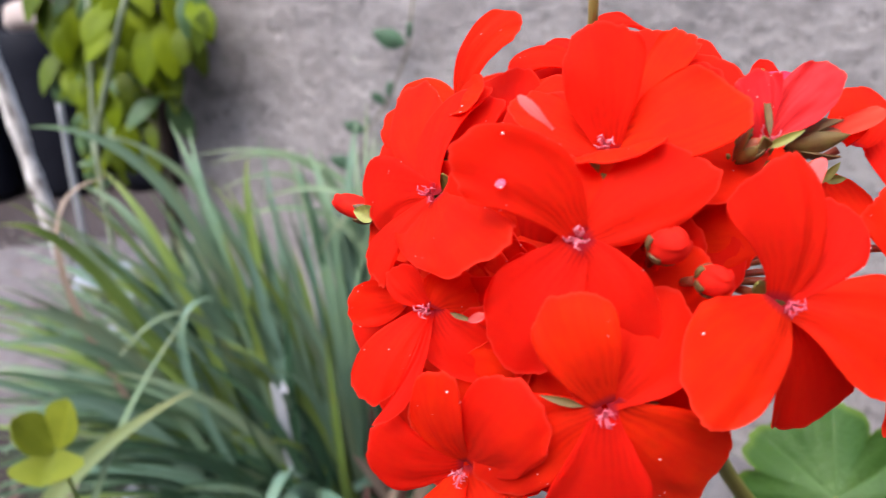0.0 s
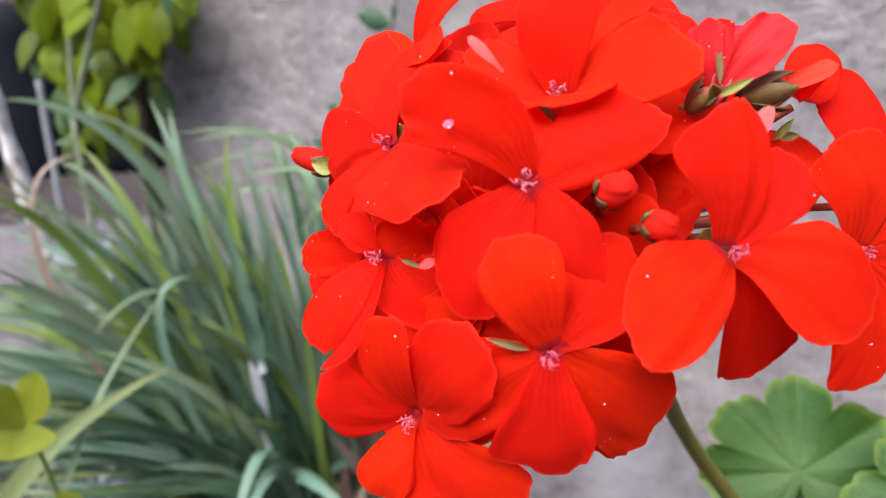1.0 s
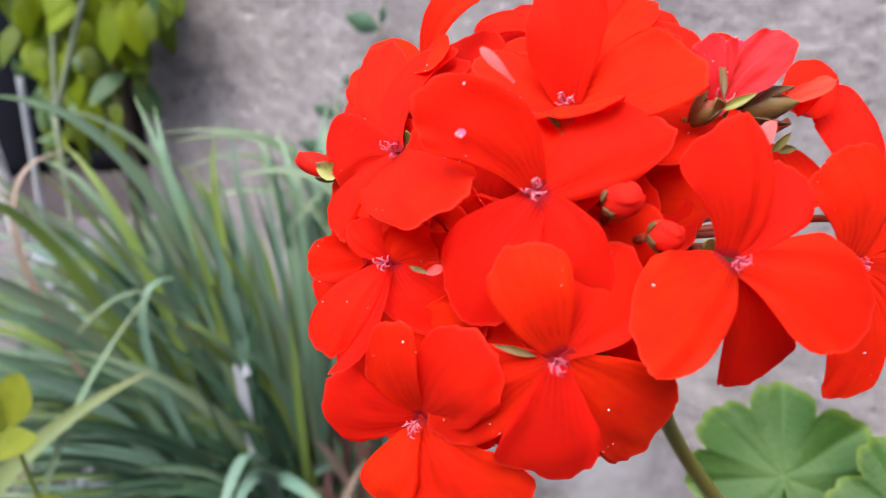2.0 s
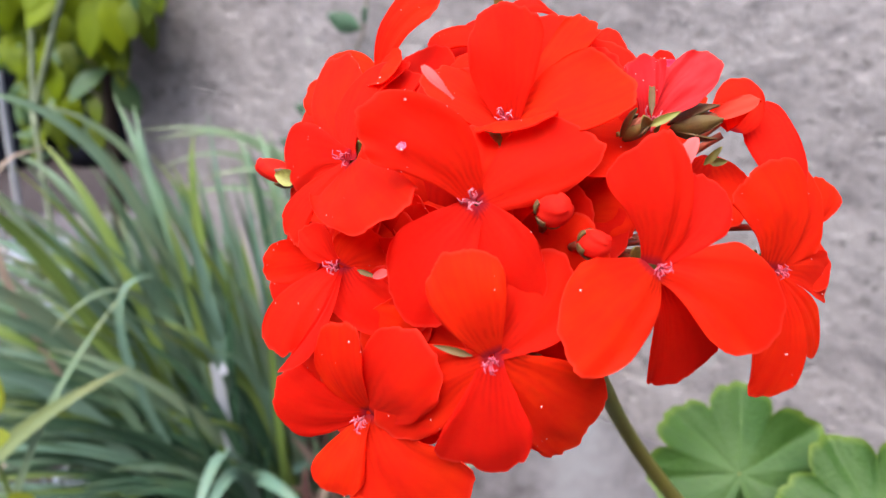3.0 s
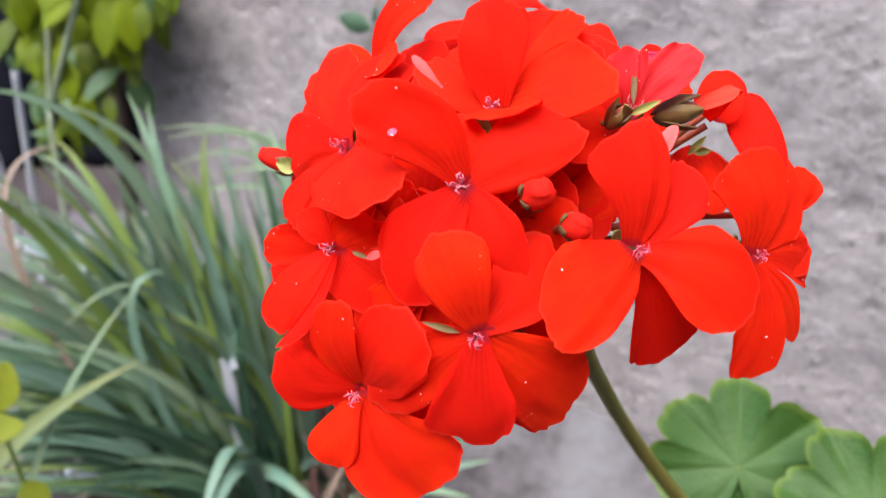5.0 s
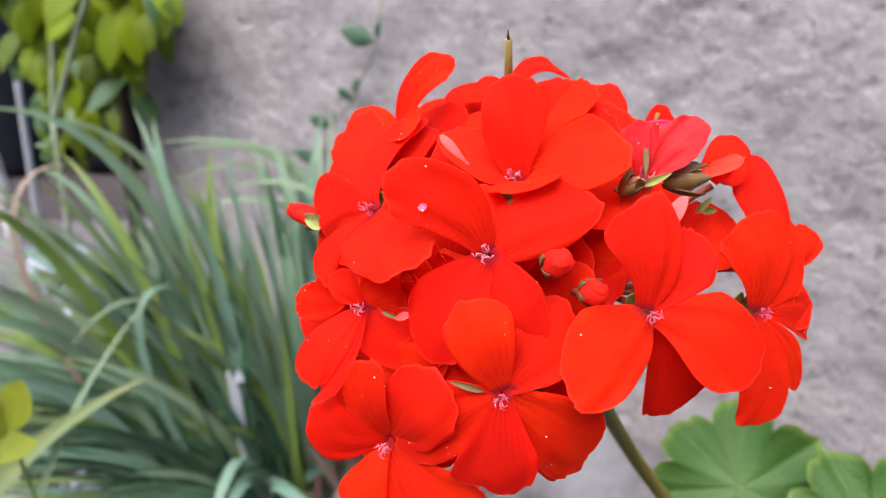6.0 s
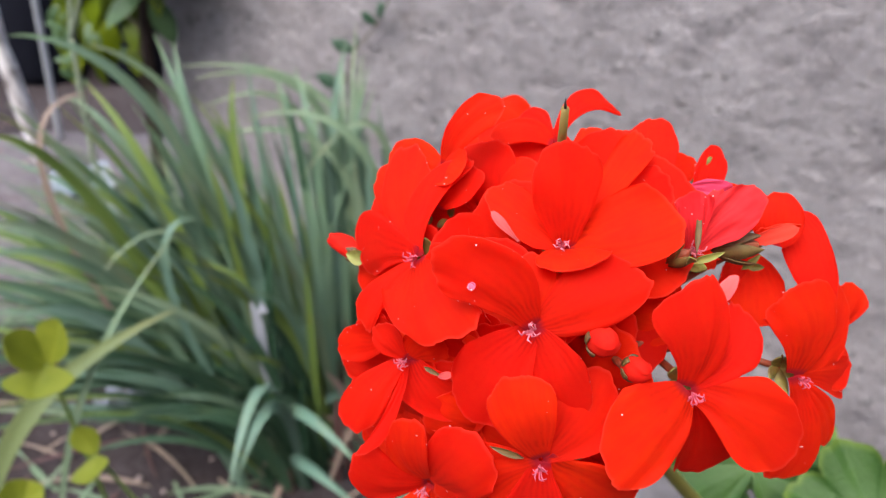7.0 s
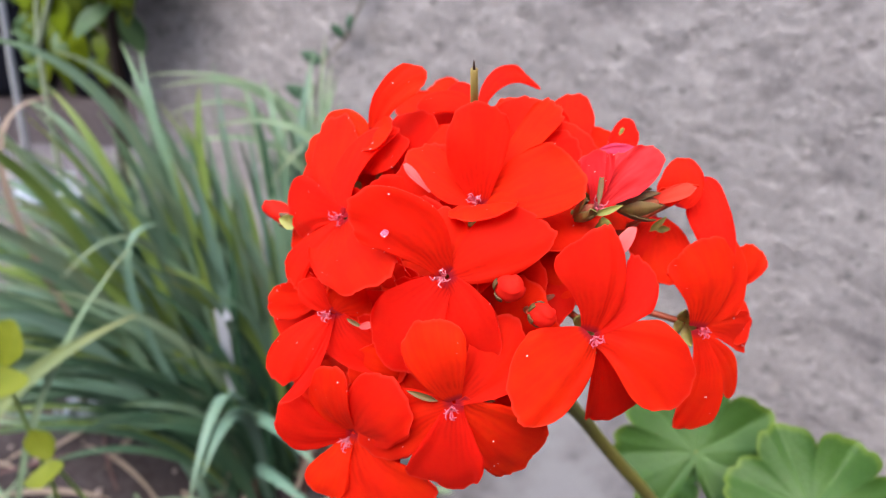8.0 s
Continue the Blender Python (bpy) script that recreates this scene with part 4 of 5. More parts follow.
# dew and pollen specks on the petals, mostly along their rims
def build_specks():
    pick, bm = random.Random(5), bmesh.new()
    for ob in [o for o in geranium.children_recursive if o.name.startswith("petal")][::2]:
        vs = ob.data.vertices
        for k in range(pick.choice((1, 2, 3, 4, 7))):
            v = vs[pick.randrange(len(vs) // 4, len(vs) // 2)]
            r = pick.choice((0.00006, 0.00008, 0.00010, 0.00013, 0.00021))
            mesh_ring_sphere(v.co, v.normal, r, r * 1.1, bm, 4, 6)
    return tagged(part("dew", bm, DEW), "tiny whitish dew and pollen specks on the petals", "dew", kind="stuff")


build_specks()

# peduncle from the hub to the main stalk
def smooth(points, steps=5):
    """Points along a smooth line through the given ones."""
    p = [Vector(q) for q in points]
    p = [p[0] * 2 - p[1]] + p + [p[-1] * 2 - p[-2]]
    out = []
    for a, b, c, d in zip(p, p[1:], p[2:], p[3:]):
        for i in range(steps):
            s = i / steps
            out.append(0.5 * (b * 2 + (c - a) * s + (a * 2 - b * 5 + c * 4 - d) * s ** 2 + (b * 3 - a - c * 3 + d) * s ** 3))
    return out + [p[-2]]


stem = part("flower_stem", tube(smooth([HUB + Vector((-0.0008, 0, 0.002)), *STEM_PATH]), [0.0023 + 0.0011 * (k / 35) ** 2 for k in range(36)], 14), STEM, geranium, "olive green flower stalk")
part("main_stalk", curve_tube((0.245, 0.372, -0.02), (0.25, 0.38, 0.22), STEM_PATH[-1], 0.0065, 0.0042, 16, 12, None, 0.25), STEM, geranium, "knobbly green-brown main stalk")


def scallop(a, sinus):
    """Outline of a zonal leaf, a from -pi to pi with the stalk at +-pi."""
    lobes = 0.79 + 0.23 * abs(math.cos(a * 3.5)) ** 0.6
    teeth = 0.955 + 0.045 * abs(math.cos(a * 10.5)) ** 0.8 + 0.03 * math.sin(a * 5 + 1) + 0.008 * math.sin(a * 33)
    notch = 1 - 0.88 * max(0.0, 1 - (math.pi - abs(a)) / sinus) ** 0.8
    return lobes * teeth * notch


def zonal_leaf(centre, normal, heading, radius, joint, cup=0.25, wave=0.05, seed=0.0, sinus=0.35, label=""):
    c, n = Vector(centre), Vector(normal).normalized()
    h = Vector(heading)
    h = (h - n * h.dot(n)).normalized()
    s = n.cross(h)
    rows = []
    for i in range(11):
        u = (i + 0.15) / 10.15
        row = []
        for j in range(169):
            a = -math.pi + 2 * math.pi * j / 168
            r = radius * u * (1 + (scallop(a, sinus) - 1) * u ** 0.9)
            ridge = abs(math.cos((a / (2 * math.pi) + 0.5) * math.pi * 7))
            lift = cup * radius * u * u * 0.6 + 0.13 * radius * ridge * u * (0.5 + 0.5 * u) + wave * radius * u * u * noise.noise((math.cos(a) * 1.7 + seed, math.sin(a) * 1.7, seed)) * 4
            row.append((c + (h * math.cos(a) + s * math.sin(a)) * r + n * lift, n, u, j / 168))
        rows.append(row)
    ob = part("leaf", sheet(rows, 0.0005), LEAF, geranium, label)
    j = Vector(joint)
    part("leaf_stalk", curve_tube(j, j * 0.35 + c * 0.65 - n * radius * 0.6, c - n * 0.0004, 0.0017, 0.0012, 12, 8), STEM, ob)
    return ob


zonal_leaf((0.2068, 0.2664, 0.5367), (-0.387, -0.632, 0.672), (0.100, 0.500, 0.600), 0.0415, (0.235, 0.345, 0.330), 0.1, 0.05, 1.0, 0.55)
zonal_leaf((0.2411, 0.2215, 0.5494), (-0.395, -0.426, 0.814), (-0.150, 0.800, 0.400), 0.038, (0.235, 0.345, 0.360), 0.15, 0.06, 2.0, 0.5)
zonal_leaf((0.2143, 0.3331, 0.3401), (-0.117, -0.232, 0.966), (-0.600, 0.500, 0.200), 0.04, (0.235, 0.345, 0.220), 0.2, 0.06, 3.0, 0.35)
zonal_leaf((0.2662, 0.3063, 0.3752), (-0.165, -0.224, 0.961), (0.200, -0.600, 0.200), 0.04, (0.235, 0.345, 0.250), 0.2, 0.06, 4.0, 0.35)
zonal_leaf((0.1486, 0.3585, 0.3400), (-0.067, -0.252, 0.965), (-0.800, 0.200, 0.200), 0.022, (0.235, 0.345, 0.180), 0.2, 0.06, 5.0, 0.35)
zonal_leaf((0.2349, 0.3202, 0.4530), (-0.647, -0.204, 0.735), (-0.300, 0.100, 0.900), 0.02, (0.235, 0.345, 0.280), 0.4, 0.06, 6.0, 0.35)


# ---- the grass clump ----
clump = thing("grass_clump", (-0.15, 0.74, 0.0), "dense clump of long arching green grass blades", "grass")


def strap(s):
    return min(1.0, 0.55 + 0.9 * s) * (1 if s < 0.45 else max(0.03, (1 - ((s - 0.45) / 0.56) ** 2.2)))


BLADES = 0


def blade(root, mid, tip, width, material, at=0.55, twist=0.0, label=""):
    """A grass blade through root, mid (at that share of its length) and tip."""
    global BLADES
    BLADES += 1
    p0, pm, p2 = Vector(root), Vector(mid), Vector(tip)
    p1 = (pm - p0 * (1 - at) ** 2 - p2 * at ** 2) / (2 * at * (1 - at))
    up = Vector((0.25 * math.sin(BLADES * 1.9), -0.75, 0.65)).normalized()
    rows = ribbon(p0, p1, p2, width, up, strap, 18, 4, 0.0, 0.03, BLADES * 0.7, twist, 0.16)
    return part("blade", sheet(rows, 0.0006), material, clump, label)


blade((-0.180, 0.740, -0.005), (-0.287, 0.757, 0.515), (-0.384, 0.688, 0.612), 0.015, BLADE, 0.62, 0)
blade((-0.230, 0.690, -0.005), (-0.358, 0.664, 0.533), (-0.321, 0.697, 0.555), 0.009, BLADE_DRY, 0.78, 0)
blade((-0.170, 0.790, -0.005), (-0.308, 0.860, 0.502), (-0.384, 0.822, 0.569), 0.013, BLADE_PALE, 0.72, 0)
blade((-0.100, 0.820, -0.005), (-0.176, 0.929, 0.502), (-0.279, 0.867, 0.517), 0.014, BLADE_PALE, 0.75, 0)
blade((-0.090, 0.840, -0.005), (-0.161, 0.966, 0.486), (-0.324, 0.939, 0.510), 0.012, BLADE_PALE, 0.72, 0)
blade((-0.120, 0.800, -0.005), (-0.194, 0.901, 0.491), (-0.268, 0.833, 0.488), 0.01, BLADE_PALE, 0.78, 0)
blade((-0.100, 0.790, -0.005), (-0.127, 0.868, 0.412), (-0.164, 0.936, 0.518), 0.016, BLADE, 0.65, 0)
blade((-0.110, 0.760, -0.005), (-0.138, 0.828, 0.421), (-0.176, 0.874, 0.526), 0.016, BLADE, 0.65, 0)
blade((-0.090, 0.760, -0.005), (-0.116, 0.831, 0.378), (-0.126, 0.880, 0.488), 0.015, BLADE, 0.65, 0)
blade((-0.150, 0.720, -0.005), (-0.194, 0.743, 0.430), (-0.197, 0.775, 0.551), 0.012, BLADE_YELLOW, 0.6, 0)
blade((-0.150, 0.690, -0.005), (-0.197, 0.719, 0.328), (-0.182, 0.707, 0.447), 0.018, BLADE_YELLOW, 0.6, 0)
blade((-0.170, 0.740, -0.005), (-0.231, 0.761, 0.423), (-0.303, 0.830, 0.583), 0.014, BLADE, 0.6, 0)
blade((-0.180, 0.770, -0.005), (-0.262, 0.814, 0.422), (-0.304, 0.885, 0.559), 0.013, BLADE, 0.6, 0)
blade((-0.200, 0.720, -0.005), (-0.289, 0.721, 0.435), (-0.373, 0.740, 0.533), 0.014, BLADE, 0.6, 0)
blade((-0.200, 0.690, -0.005), (-0.255, 0.688, 0.409), (-0.343, 0.729, 0.555), 0.013, BLADE_YELLOW, 0.55, 0)
blade((-0.210, 0.680, -0.005), (-0.328, 0.661, 0.452), (-0.385, 0.611, 0.538), 0.016, BLADE_YELLOW, 0.62, 0)
blade((-0.210, 0.700, -0.005), (-0.374, 0.712, 0.469), (-0.413, 0.698, 0.538), 0.012, BLADE_PALE, 0.72, 0)
blade((-0.210, 0.660, -0.005), (-0.322, 0.649, 0.375), (-0.388, 0.559, 0.471), 0.018, BLADE_PALE, 0.6, 0)
blade((-0.210, 0.660, -0.005), (-0.316, 0.642, 0.358), (-0.398, 0.563, 0.432), 0.016, BLADE, 0.6, 0)
blade((-0.210, 0.650, -0.005), (-0.327, 0.637, 0.298), (-0.423, 0.571, 0.402), 0.018, BLADE, 0.6, 0)
blade((-0.210, 0.650, -0.005), (-0.321, 0.634, 0.292), (-0.382, 0.575, 0.358), 0.018, BLADE_TEAL, 0.6, 0)
blade((-0.375, 0.485, -0.005), (-0.270, 0.539, 0.372), (-0.207, 0.580, 0.462), 0.0085, BLADE_PALE, 0.74, 0)
blade((-0.440, 0.465, -0.005), (-0.335, 0.508, 0.308), (-0.208, 0.552, 0.392), 0.023, BLADE_OLIVE, 0.66, 0)
blade((-0.200, 0.690, -0.005), (-0.269, 0.648, 0.418), (-0.300, 0.594, 0.397), 0.008, BLADE_PALE, 0.8, 0)
blade((-0.170, 0.680, -0.005), (-0.247, 0.671, 0.418), (-0.227, 0.692, 0.415), 0.011, BLADE_TEAL, 0.85, 0)
blade((-0.130, 0.680, -0.005), (-0.148, 0.611, 0.240), (-0.163, 0.490, 0.195), 0.016, BLADE_TEAL, 0.55, 0)
blade((-0.130, 0.660, -0.005), (-0.132, 0.584, 0.235), (-0.154, 0.499, 0.211), 0.015, BLADE_TEAL, 0.55, 0)
blade((-0.120, 0.680, -0.005), (-0.113, 0.596, 0.217), (-0.022, 0.519, 0.211), 0.016, BLADE_TEAL, 0.55, 0)
blade((-0.120, 0.660, -0.005), (-0.107, 0.578, 0.150), (-0.024, 0.521, 0.138), 0.015, BLADE_TEAL, 0.55, 0)
blade((-0.090, 0.780, -0.005), (-0.095, 0.838, 0.301), (-0.056, 0.933, 0.494), 0.016, BLADE, 0.6, 0)
blade((-0.080, 0.790, -0.005), (-0.087, 0.868, 0.312), (-0.093, 1.044, 0.558), 0.014, BLADE_PALE, 0.6, 0)
blade((-0.090, 0.770, -0.005), (-0.107, 0.812, 0.298), (-0.066, 0.877, 0.441), 0.014, BLADE, 0.6, 0)
blade((-0.070, 0.830, -0.005), (-0.108, 0.870, 0.405), (-0.091, 0.932, 0.560), 0.020, BLADE_TEAL, 0.66, 0)
blade((-0.060, 0.835, -0.005), (-0.085, 0.860, 0.360), (-0.060, 0.925, 0.530), 0.014, BLADE, 0.62, 0)
blade((-0.060, 0.830, -0.005), (-0.076, 0.873, 0.400), (-0.075, 0.980, 0.530), 0.013, BLADE_PALE, 0.66, 0)
blade((-0.065, 0.845, -0.005), (-0.090, 0.890, 0.400), (-0.104, 0.980, 0.535), 0.011, BLADE_PALE, 0.66, 0)
blade((-0.080, 0.720, -0.005), (0.069, 0.737, 0.108), (0.144, 0.724, 0.178), 0.013, BLADE, 0.55, 0)
blade((-0.080, 0.740, -0.005), (0.054, 0.727, 0.087), (0.152, 0.705, 0.139), 0.013, BLADE_TEAL, 0.55, 0)
blade((-0.080, 0.760, -0.005), (0.038, 0.721, 0.072), (0.126, 0.684, 0.092), 0.013, BLADE, 0.55, 0)
blade((-0.080, 0.780, -0.005), (0.022, 0.738, 0.107), (0.097, 0.727, 0.181), 0.013, BLADE, 0.55, 0)
blade((-0.080, 0.800, -0.005), (-0.088, 0.739, 0.104), (-0.148, 0.687, 0.083), 0.013, BLADE_TEAL, 0.55, 0)
blade((-0.080, 0.820, -0.005), (0.023, 0.714, 0.057), (0.100, 0.674, 0.070), 0.013, BLADE_TEAL, 0.55, 0)

rng = random.Random(256)
MIXED = (BLADE, BLADE, BLADE, BLADE_DEEP, BLADE_TEAL, BLADE_PALE, BLADE_YELLOW)


def tuft(count, x, y, spread, lean0, lean1, high0, high1, depth0, depth1, width0, width1, kinds, sag=0.0):
    """Blades that fan from one foot: near straight, bending over towards the tip."""
    for k in range(count):
        a, r = rng.uniform(0, 2 * math.pi), rng.random() ** 0.5
        root = Vector((x + spread * r * math.cos(a), y + spread * r * math.sin(a), -0.005))
        f = (k + rng.random()) / count
        lean = lean0 + (lean1 - lean0) * f + rng.uniform(-0.03, 0.03)
        high = (high0 + (high1 - high0) * f ** 1.5) * rng.uniform(0.72, 1.05)
        depth = rng.uniform(depth0, depth1)
        bend = rng.uniform(0.02, 0.07)
        tip = root + Vector((lean, depth, high))
        mid = root + Vector((lean * rng.uniform(0.40, 0.50), depth * 0.45, high * 0.56 + bend + sag * f))
        blade(root, mid, tip, rng.uniform(width0, width1), rng.choice(kinds), 0.58, rng.uniform(-60, 60))


# the main fan, its sprawling skirt, and the upright tuft beside it
tuft(125, -0.165, 0.75, 0.075, -0.02, -0.37, 0.55, 0.22, -0.12, 0.10, 0.009, 0.016, MIXED)
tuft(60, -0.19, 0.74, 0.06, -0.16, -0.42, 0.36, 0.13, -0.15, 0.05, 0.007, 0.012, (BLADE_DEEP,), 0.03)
# short blades round the front of the foot, coloured dark for its self-shadow
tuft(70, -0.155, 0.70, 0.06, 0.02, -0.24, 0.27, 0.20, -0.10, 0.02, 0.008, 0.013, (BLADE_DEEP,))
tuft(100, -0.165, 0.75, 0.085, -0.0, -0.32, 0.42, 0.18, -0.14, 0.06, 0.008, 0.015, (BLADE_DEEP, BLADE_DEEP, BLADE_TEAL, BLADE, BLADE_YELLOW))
tuft(28, -0.055, 0.83, 0.05, 0.03, -0.07, 0.46, 0.52, -0.03, 0.08, 0.012, 0.019, MIXED)
tuft(46, -0.19, 0.77, 0.07, -0.10, -0.40, 0.56, 0.36, -0.16, 0.06, 0.007, 0.013, (BLADE, BLADE_PALE, BLADE_PALE, BLADE_YELLOW, BLADE_TEAL), 0.02)
tuft(34, -0.14, 0.77, 0.06, -0.01, -0.18, 0.46, 0.54, -0.08, 0.08, 0.008, 0.015, (BLADE, BLADE_YELLOW, BLADE, BLADE_PALE))
tuft(75, -0.25, 0.80, 0.07, -0.03, -0.30, 0.44, 0.30, -0.08, 0.10, 0.005, 0.010, (BLADE, BLADE_TEAL, BLADE_TEAL, BLADE_PALE))
for k in range(3):
    # blades whose tips hang over at the top
    root = Vector((-0.08 + rng.uniform(-0.04, 0.05), 0.83 + rng.uniform(-0.05, 0.06), -0.005))
    top = root + Vector((rng.uniform(-0.10, 0.0), rng.uniform(0.0, 0.08), rng.uniform(0.46, 0.54)))
    tip = top + Vector((rng.uniform(-0.15, -0.06), rng.uniform(-0.06, 0.03), rng.uniform(-0.07, 0.0)))
    blade(root, top, tip, rng.uniform(0.010, 0.014), rng.choice((BLADE_PALE, BLADE_PALE, BLADE, BLADE_TEAL)), rng.uniform(0.68, 0.78), rng.uniform(-30, 30))
tuft(70, -0.30, 0.88, 0.11, -0.02, -0.36, 0.44, 0.24, -0.06, 0.12, 0.004, 0.009, (BLADE, BLADE_PALE, BLADE_DEEP, BLADE_DEEP), 0.02)
for k in range(24):
    # tall upright blades at the wall side of the clump
    root = Vector((-0.085 + rng.uniform(-0.05, 0.05), 0.84 + rng.uniform(-0.05, 0.05), -0.005))
    tip = root + Vector((rng.uniform(-0.07, 0.02), rng.uniform(0.0, 0.08), rng.uniform(0.40, 0.52)))
    blade(root, (root + tip) / 2 + Vector((0.01, -0.01, 0.02)), tip, rng.uniform(0.011, 0.017), rng.choice((BLADE_TEAL, BLADE_TEAL, BLADE, BLADE_DEEP)), 0.55, rng.uniform(-25, 25))
for k in range(30):
    # dry sheaths and stalk bases round the foot
    a = rng.uniform(0, 2 * math.pi)
    root = Vector((-0.14 + 0.10 * math.cos(a), 0.73 + 0.08 * math.sin(a), -0.005))
    tip = root + Vector((rng.uniform(-0.06, 0.07), rng.uniform(-0.06, 0.04), rng.uniform(0.08, 0.22)))
    blade(root, (root + tip) / 2 + Vector((0, 0, 0.02)), tip, rng.uniform(0.010, 0.016), rng.choice((SHEATH, SHEATH, BLADE_DRY)), 0.5, rng.uniform(-30, 30))


# ---- shrub, stalks and trunk beside the wall's end ----
shrub = thing("shrub", (-0.60, 1.36, 0.0), "leafy yellow-green shrub with hanging tongue-shaped leaves by the wall", "shrub")
# the first trunk is added to fill the shadow gap at the wall's end
part("trunk", curve_tube((-0.585, 1.375, -0.02), (-0.56, 1.375, 0.42), (-0.475, 1.30, 0.98), 0.008, 0.013, 16, 12, None, 0.3), SHADEBARK, shrub, "dark trunk standing in for the shadow gap by the wall")
part("trunk", curve_tube((-0.60, 1.39, -0.02), (-0.575, 1.38, 0.45), (-0.54, 1.34, 0.95), 0.009, 0.007, 16, 10, None, 0.3), SHADEBARK, shrub, "thin dark stem")
for x, y, z in ((-0.72, 1.48, 0.95), (-0.80, 1.50, 0.85), (-0.66, 1.40, 0.90), (-0.60, 1.36, 0.85), (-0.40, 1.22, 0.95), (-0.30, 1.14, 1.15), (-0.50, 1.24, 1.0), (-0.60, 1.30, 1.25), (-0.75, 1.4, 1.2)):
    part("branch", curve_tube((-0.57, 1.375, 0.36 + 0.3 * (z - 0.8)), (-0.575, 1.37, 0.72), (x, y, z), 0.010, 0.003, 12, 8), TWIG, shrub)


def tongue(s):
    """Widest past the middle, with a blunt point."""
    return max(0.03, math.sin(math.pi * min(1.0, s ** 1.25)) ** 0.75) if s < 0.995 else 0.06


def shrub_leaf(at, way, length, width, material, seed):
    d = Vector(way).normalized()
    up = Vector((0.2, -0.75, 0.6))
    p0 = Vector(at)
    p2 = p0 + d * length
    rows = ribbon(p0, (p0 + p2) / 2 + Vector((0, -0.12, 0.22)) * length, p2, width, up, tongue, 12, 6, -0.12, 0.14, seed, rng.uniform(-35, 35), 0.14)
    part("leaf", sheet(rows, 0.0006), material, shrub)


def hang(count, x0, x1, z0, z1, out0, out1, long0, long1, kinds):
    """Leaves that hang from twigs between x0 and x1, so far out from the wall's plane."""
    for k in range(count):
        x = rng.uniform(x0, x1)
        at = Vector((x, 1.073 - 0.69 * x, rng.uniform(z0, z1))) + WALL_OUT * rng.uniform(out0, out1)
        way = Vector((rng.uniform(-0.45, 0.45), rng.uniform(-0.45, 0.10), rng.uniform(-1.0, -0.35)))
        length = rng.uniform(long0, long1)
        shrub_leaf(at, way, length, length * rng.uniform(0.32, 0.46), rng.choice(kinds), rng.uniform(0, 90))


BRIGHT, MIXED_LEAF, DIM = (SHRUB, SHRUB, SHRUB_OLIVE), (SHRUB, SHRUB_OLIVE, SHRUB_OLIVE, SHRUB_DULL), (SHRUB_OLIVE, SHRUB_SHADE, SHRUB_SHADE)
hang(30, -0.715, -0.66, 0.57, 0.80, 0.08, 0.14, 0.07, 0.11, BRIGHT)
hang(60, -0.69, -0.46, 0.50, 0.85, 0.05, 0.11, 0.06, 0.11, MIXED_LEAF)
hang(60, -0.72, -0.56, 0.36, 0.58, 0.04, 0.15, 0.035, 0.07, MIXED_LEAF)
hang(22, -0.52, -0.40, 0.66, 0.84, 0.10, 0.16, 0.10, 0.14, BRIGHT)
hang(14, -0.40, -0.32, 0.70, 0.80, 0.09, 0.13, 0.07, 0.10, MIXED_LEAF)
# inner leaves, coloured near black for the shade behind the bright ones
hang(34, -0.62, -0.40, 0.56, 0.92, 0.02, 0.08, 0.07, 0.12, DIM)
# the leaves that hang foremost
shrub_leaf((-0.780, 1.478, 0.675), (-0.031, 0.007, -0.089), 0.095, 0.039, SHRUB, 0.0)
shrub_leaf((-0.704, 1.410, 0.683), (-0.014, -0.005, -0.083), 0.084, 0.037, SHRUB, 3.1)
shrub_leaf((-0.739, 1.419, 0.652), (0.000, -0.014, -0.085), 0.086, 0.042, SHRUB, 6.2)
shrub_leaf((-0.795, 1.480, 0.603), (0.002, -0.015, -0.065), 0.067, 0.031, SHRUB, 9.3)
shrub_leaf((-0.458, 1.233, 0.668), (0.011, -0.023, -0.100), 0.103, 0.050, SHRUB, 12.4)
shrub_leaf((-0.525, 1.302, 0.678), (0.042, -0.044, -0.068), 0.091, 0.041, SHRUB_OLIVE, 15.5)
shrub_leaf((-0.393, 1.196, 0.700), (0.046, -0.047, -0.055), 0.086, 0.044, SHRUB, 18.6)
shrub_leaf((-0.352, 1.152, 0.686), (-0.025, 0.002, -0.065), 0.070, 0.030, SHRUB_OLIVE, 21.7)
shrub_leaf((-0.553, 1.313, 0.619), (-0.048, 0.019, -0.055), 0.075, 0.035, SHRUB, 24.8)
shrub_leaf((-0.541, 1.290, 0.606), (0.007, -0.019, -0.047), 0.051, 0.029, SHRUB, 27.9)
shrub_leaf((-0.524, 1.301, 0.526), (0.069, -0.062, 0.013), 0.094, 0.021, SHRUB, 31.0)
shrub_leaf((-0.599, 1.338, 0.570), (0.018, -0.027, -0.059), 0.067, 0.035, SHRUB_OLIVE, 34.1)
shrub_leaf((-0.649, 1.356, 0.552), (-0.042, 0.015, -0.083), 0.094, 0.042, SHRUB, 37.2)
shrub_leaf((-0.650, 1.380, 0.526), (-0.001, -0.014, -0.082), 0.083, 0.043, SHRUB, 40.3)
shrub_leaf((-0.718, 1.412, 0.492), (-0.033, 0.008, -0.069), 0.077, 0.035, SHRUB, 43.4)
shrub_leaf((-0.684, 1.411, 0.463), (-0.001, -0.014, -0.075), 0.076, 0.040, SHRUB_OLIVE, 46.5)
shrub_leaf((-0.610, 1.345, 0.471), (0.007, -0.019, -0.072), 0.075, 0.036, SHRUB, 49.6)
shrub_leaf((-0.543, 1.283, 0.484), (0.015, -0.024, -0.054), 0.061, 0.028, SHRUB_OLIVE, 52.7)
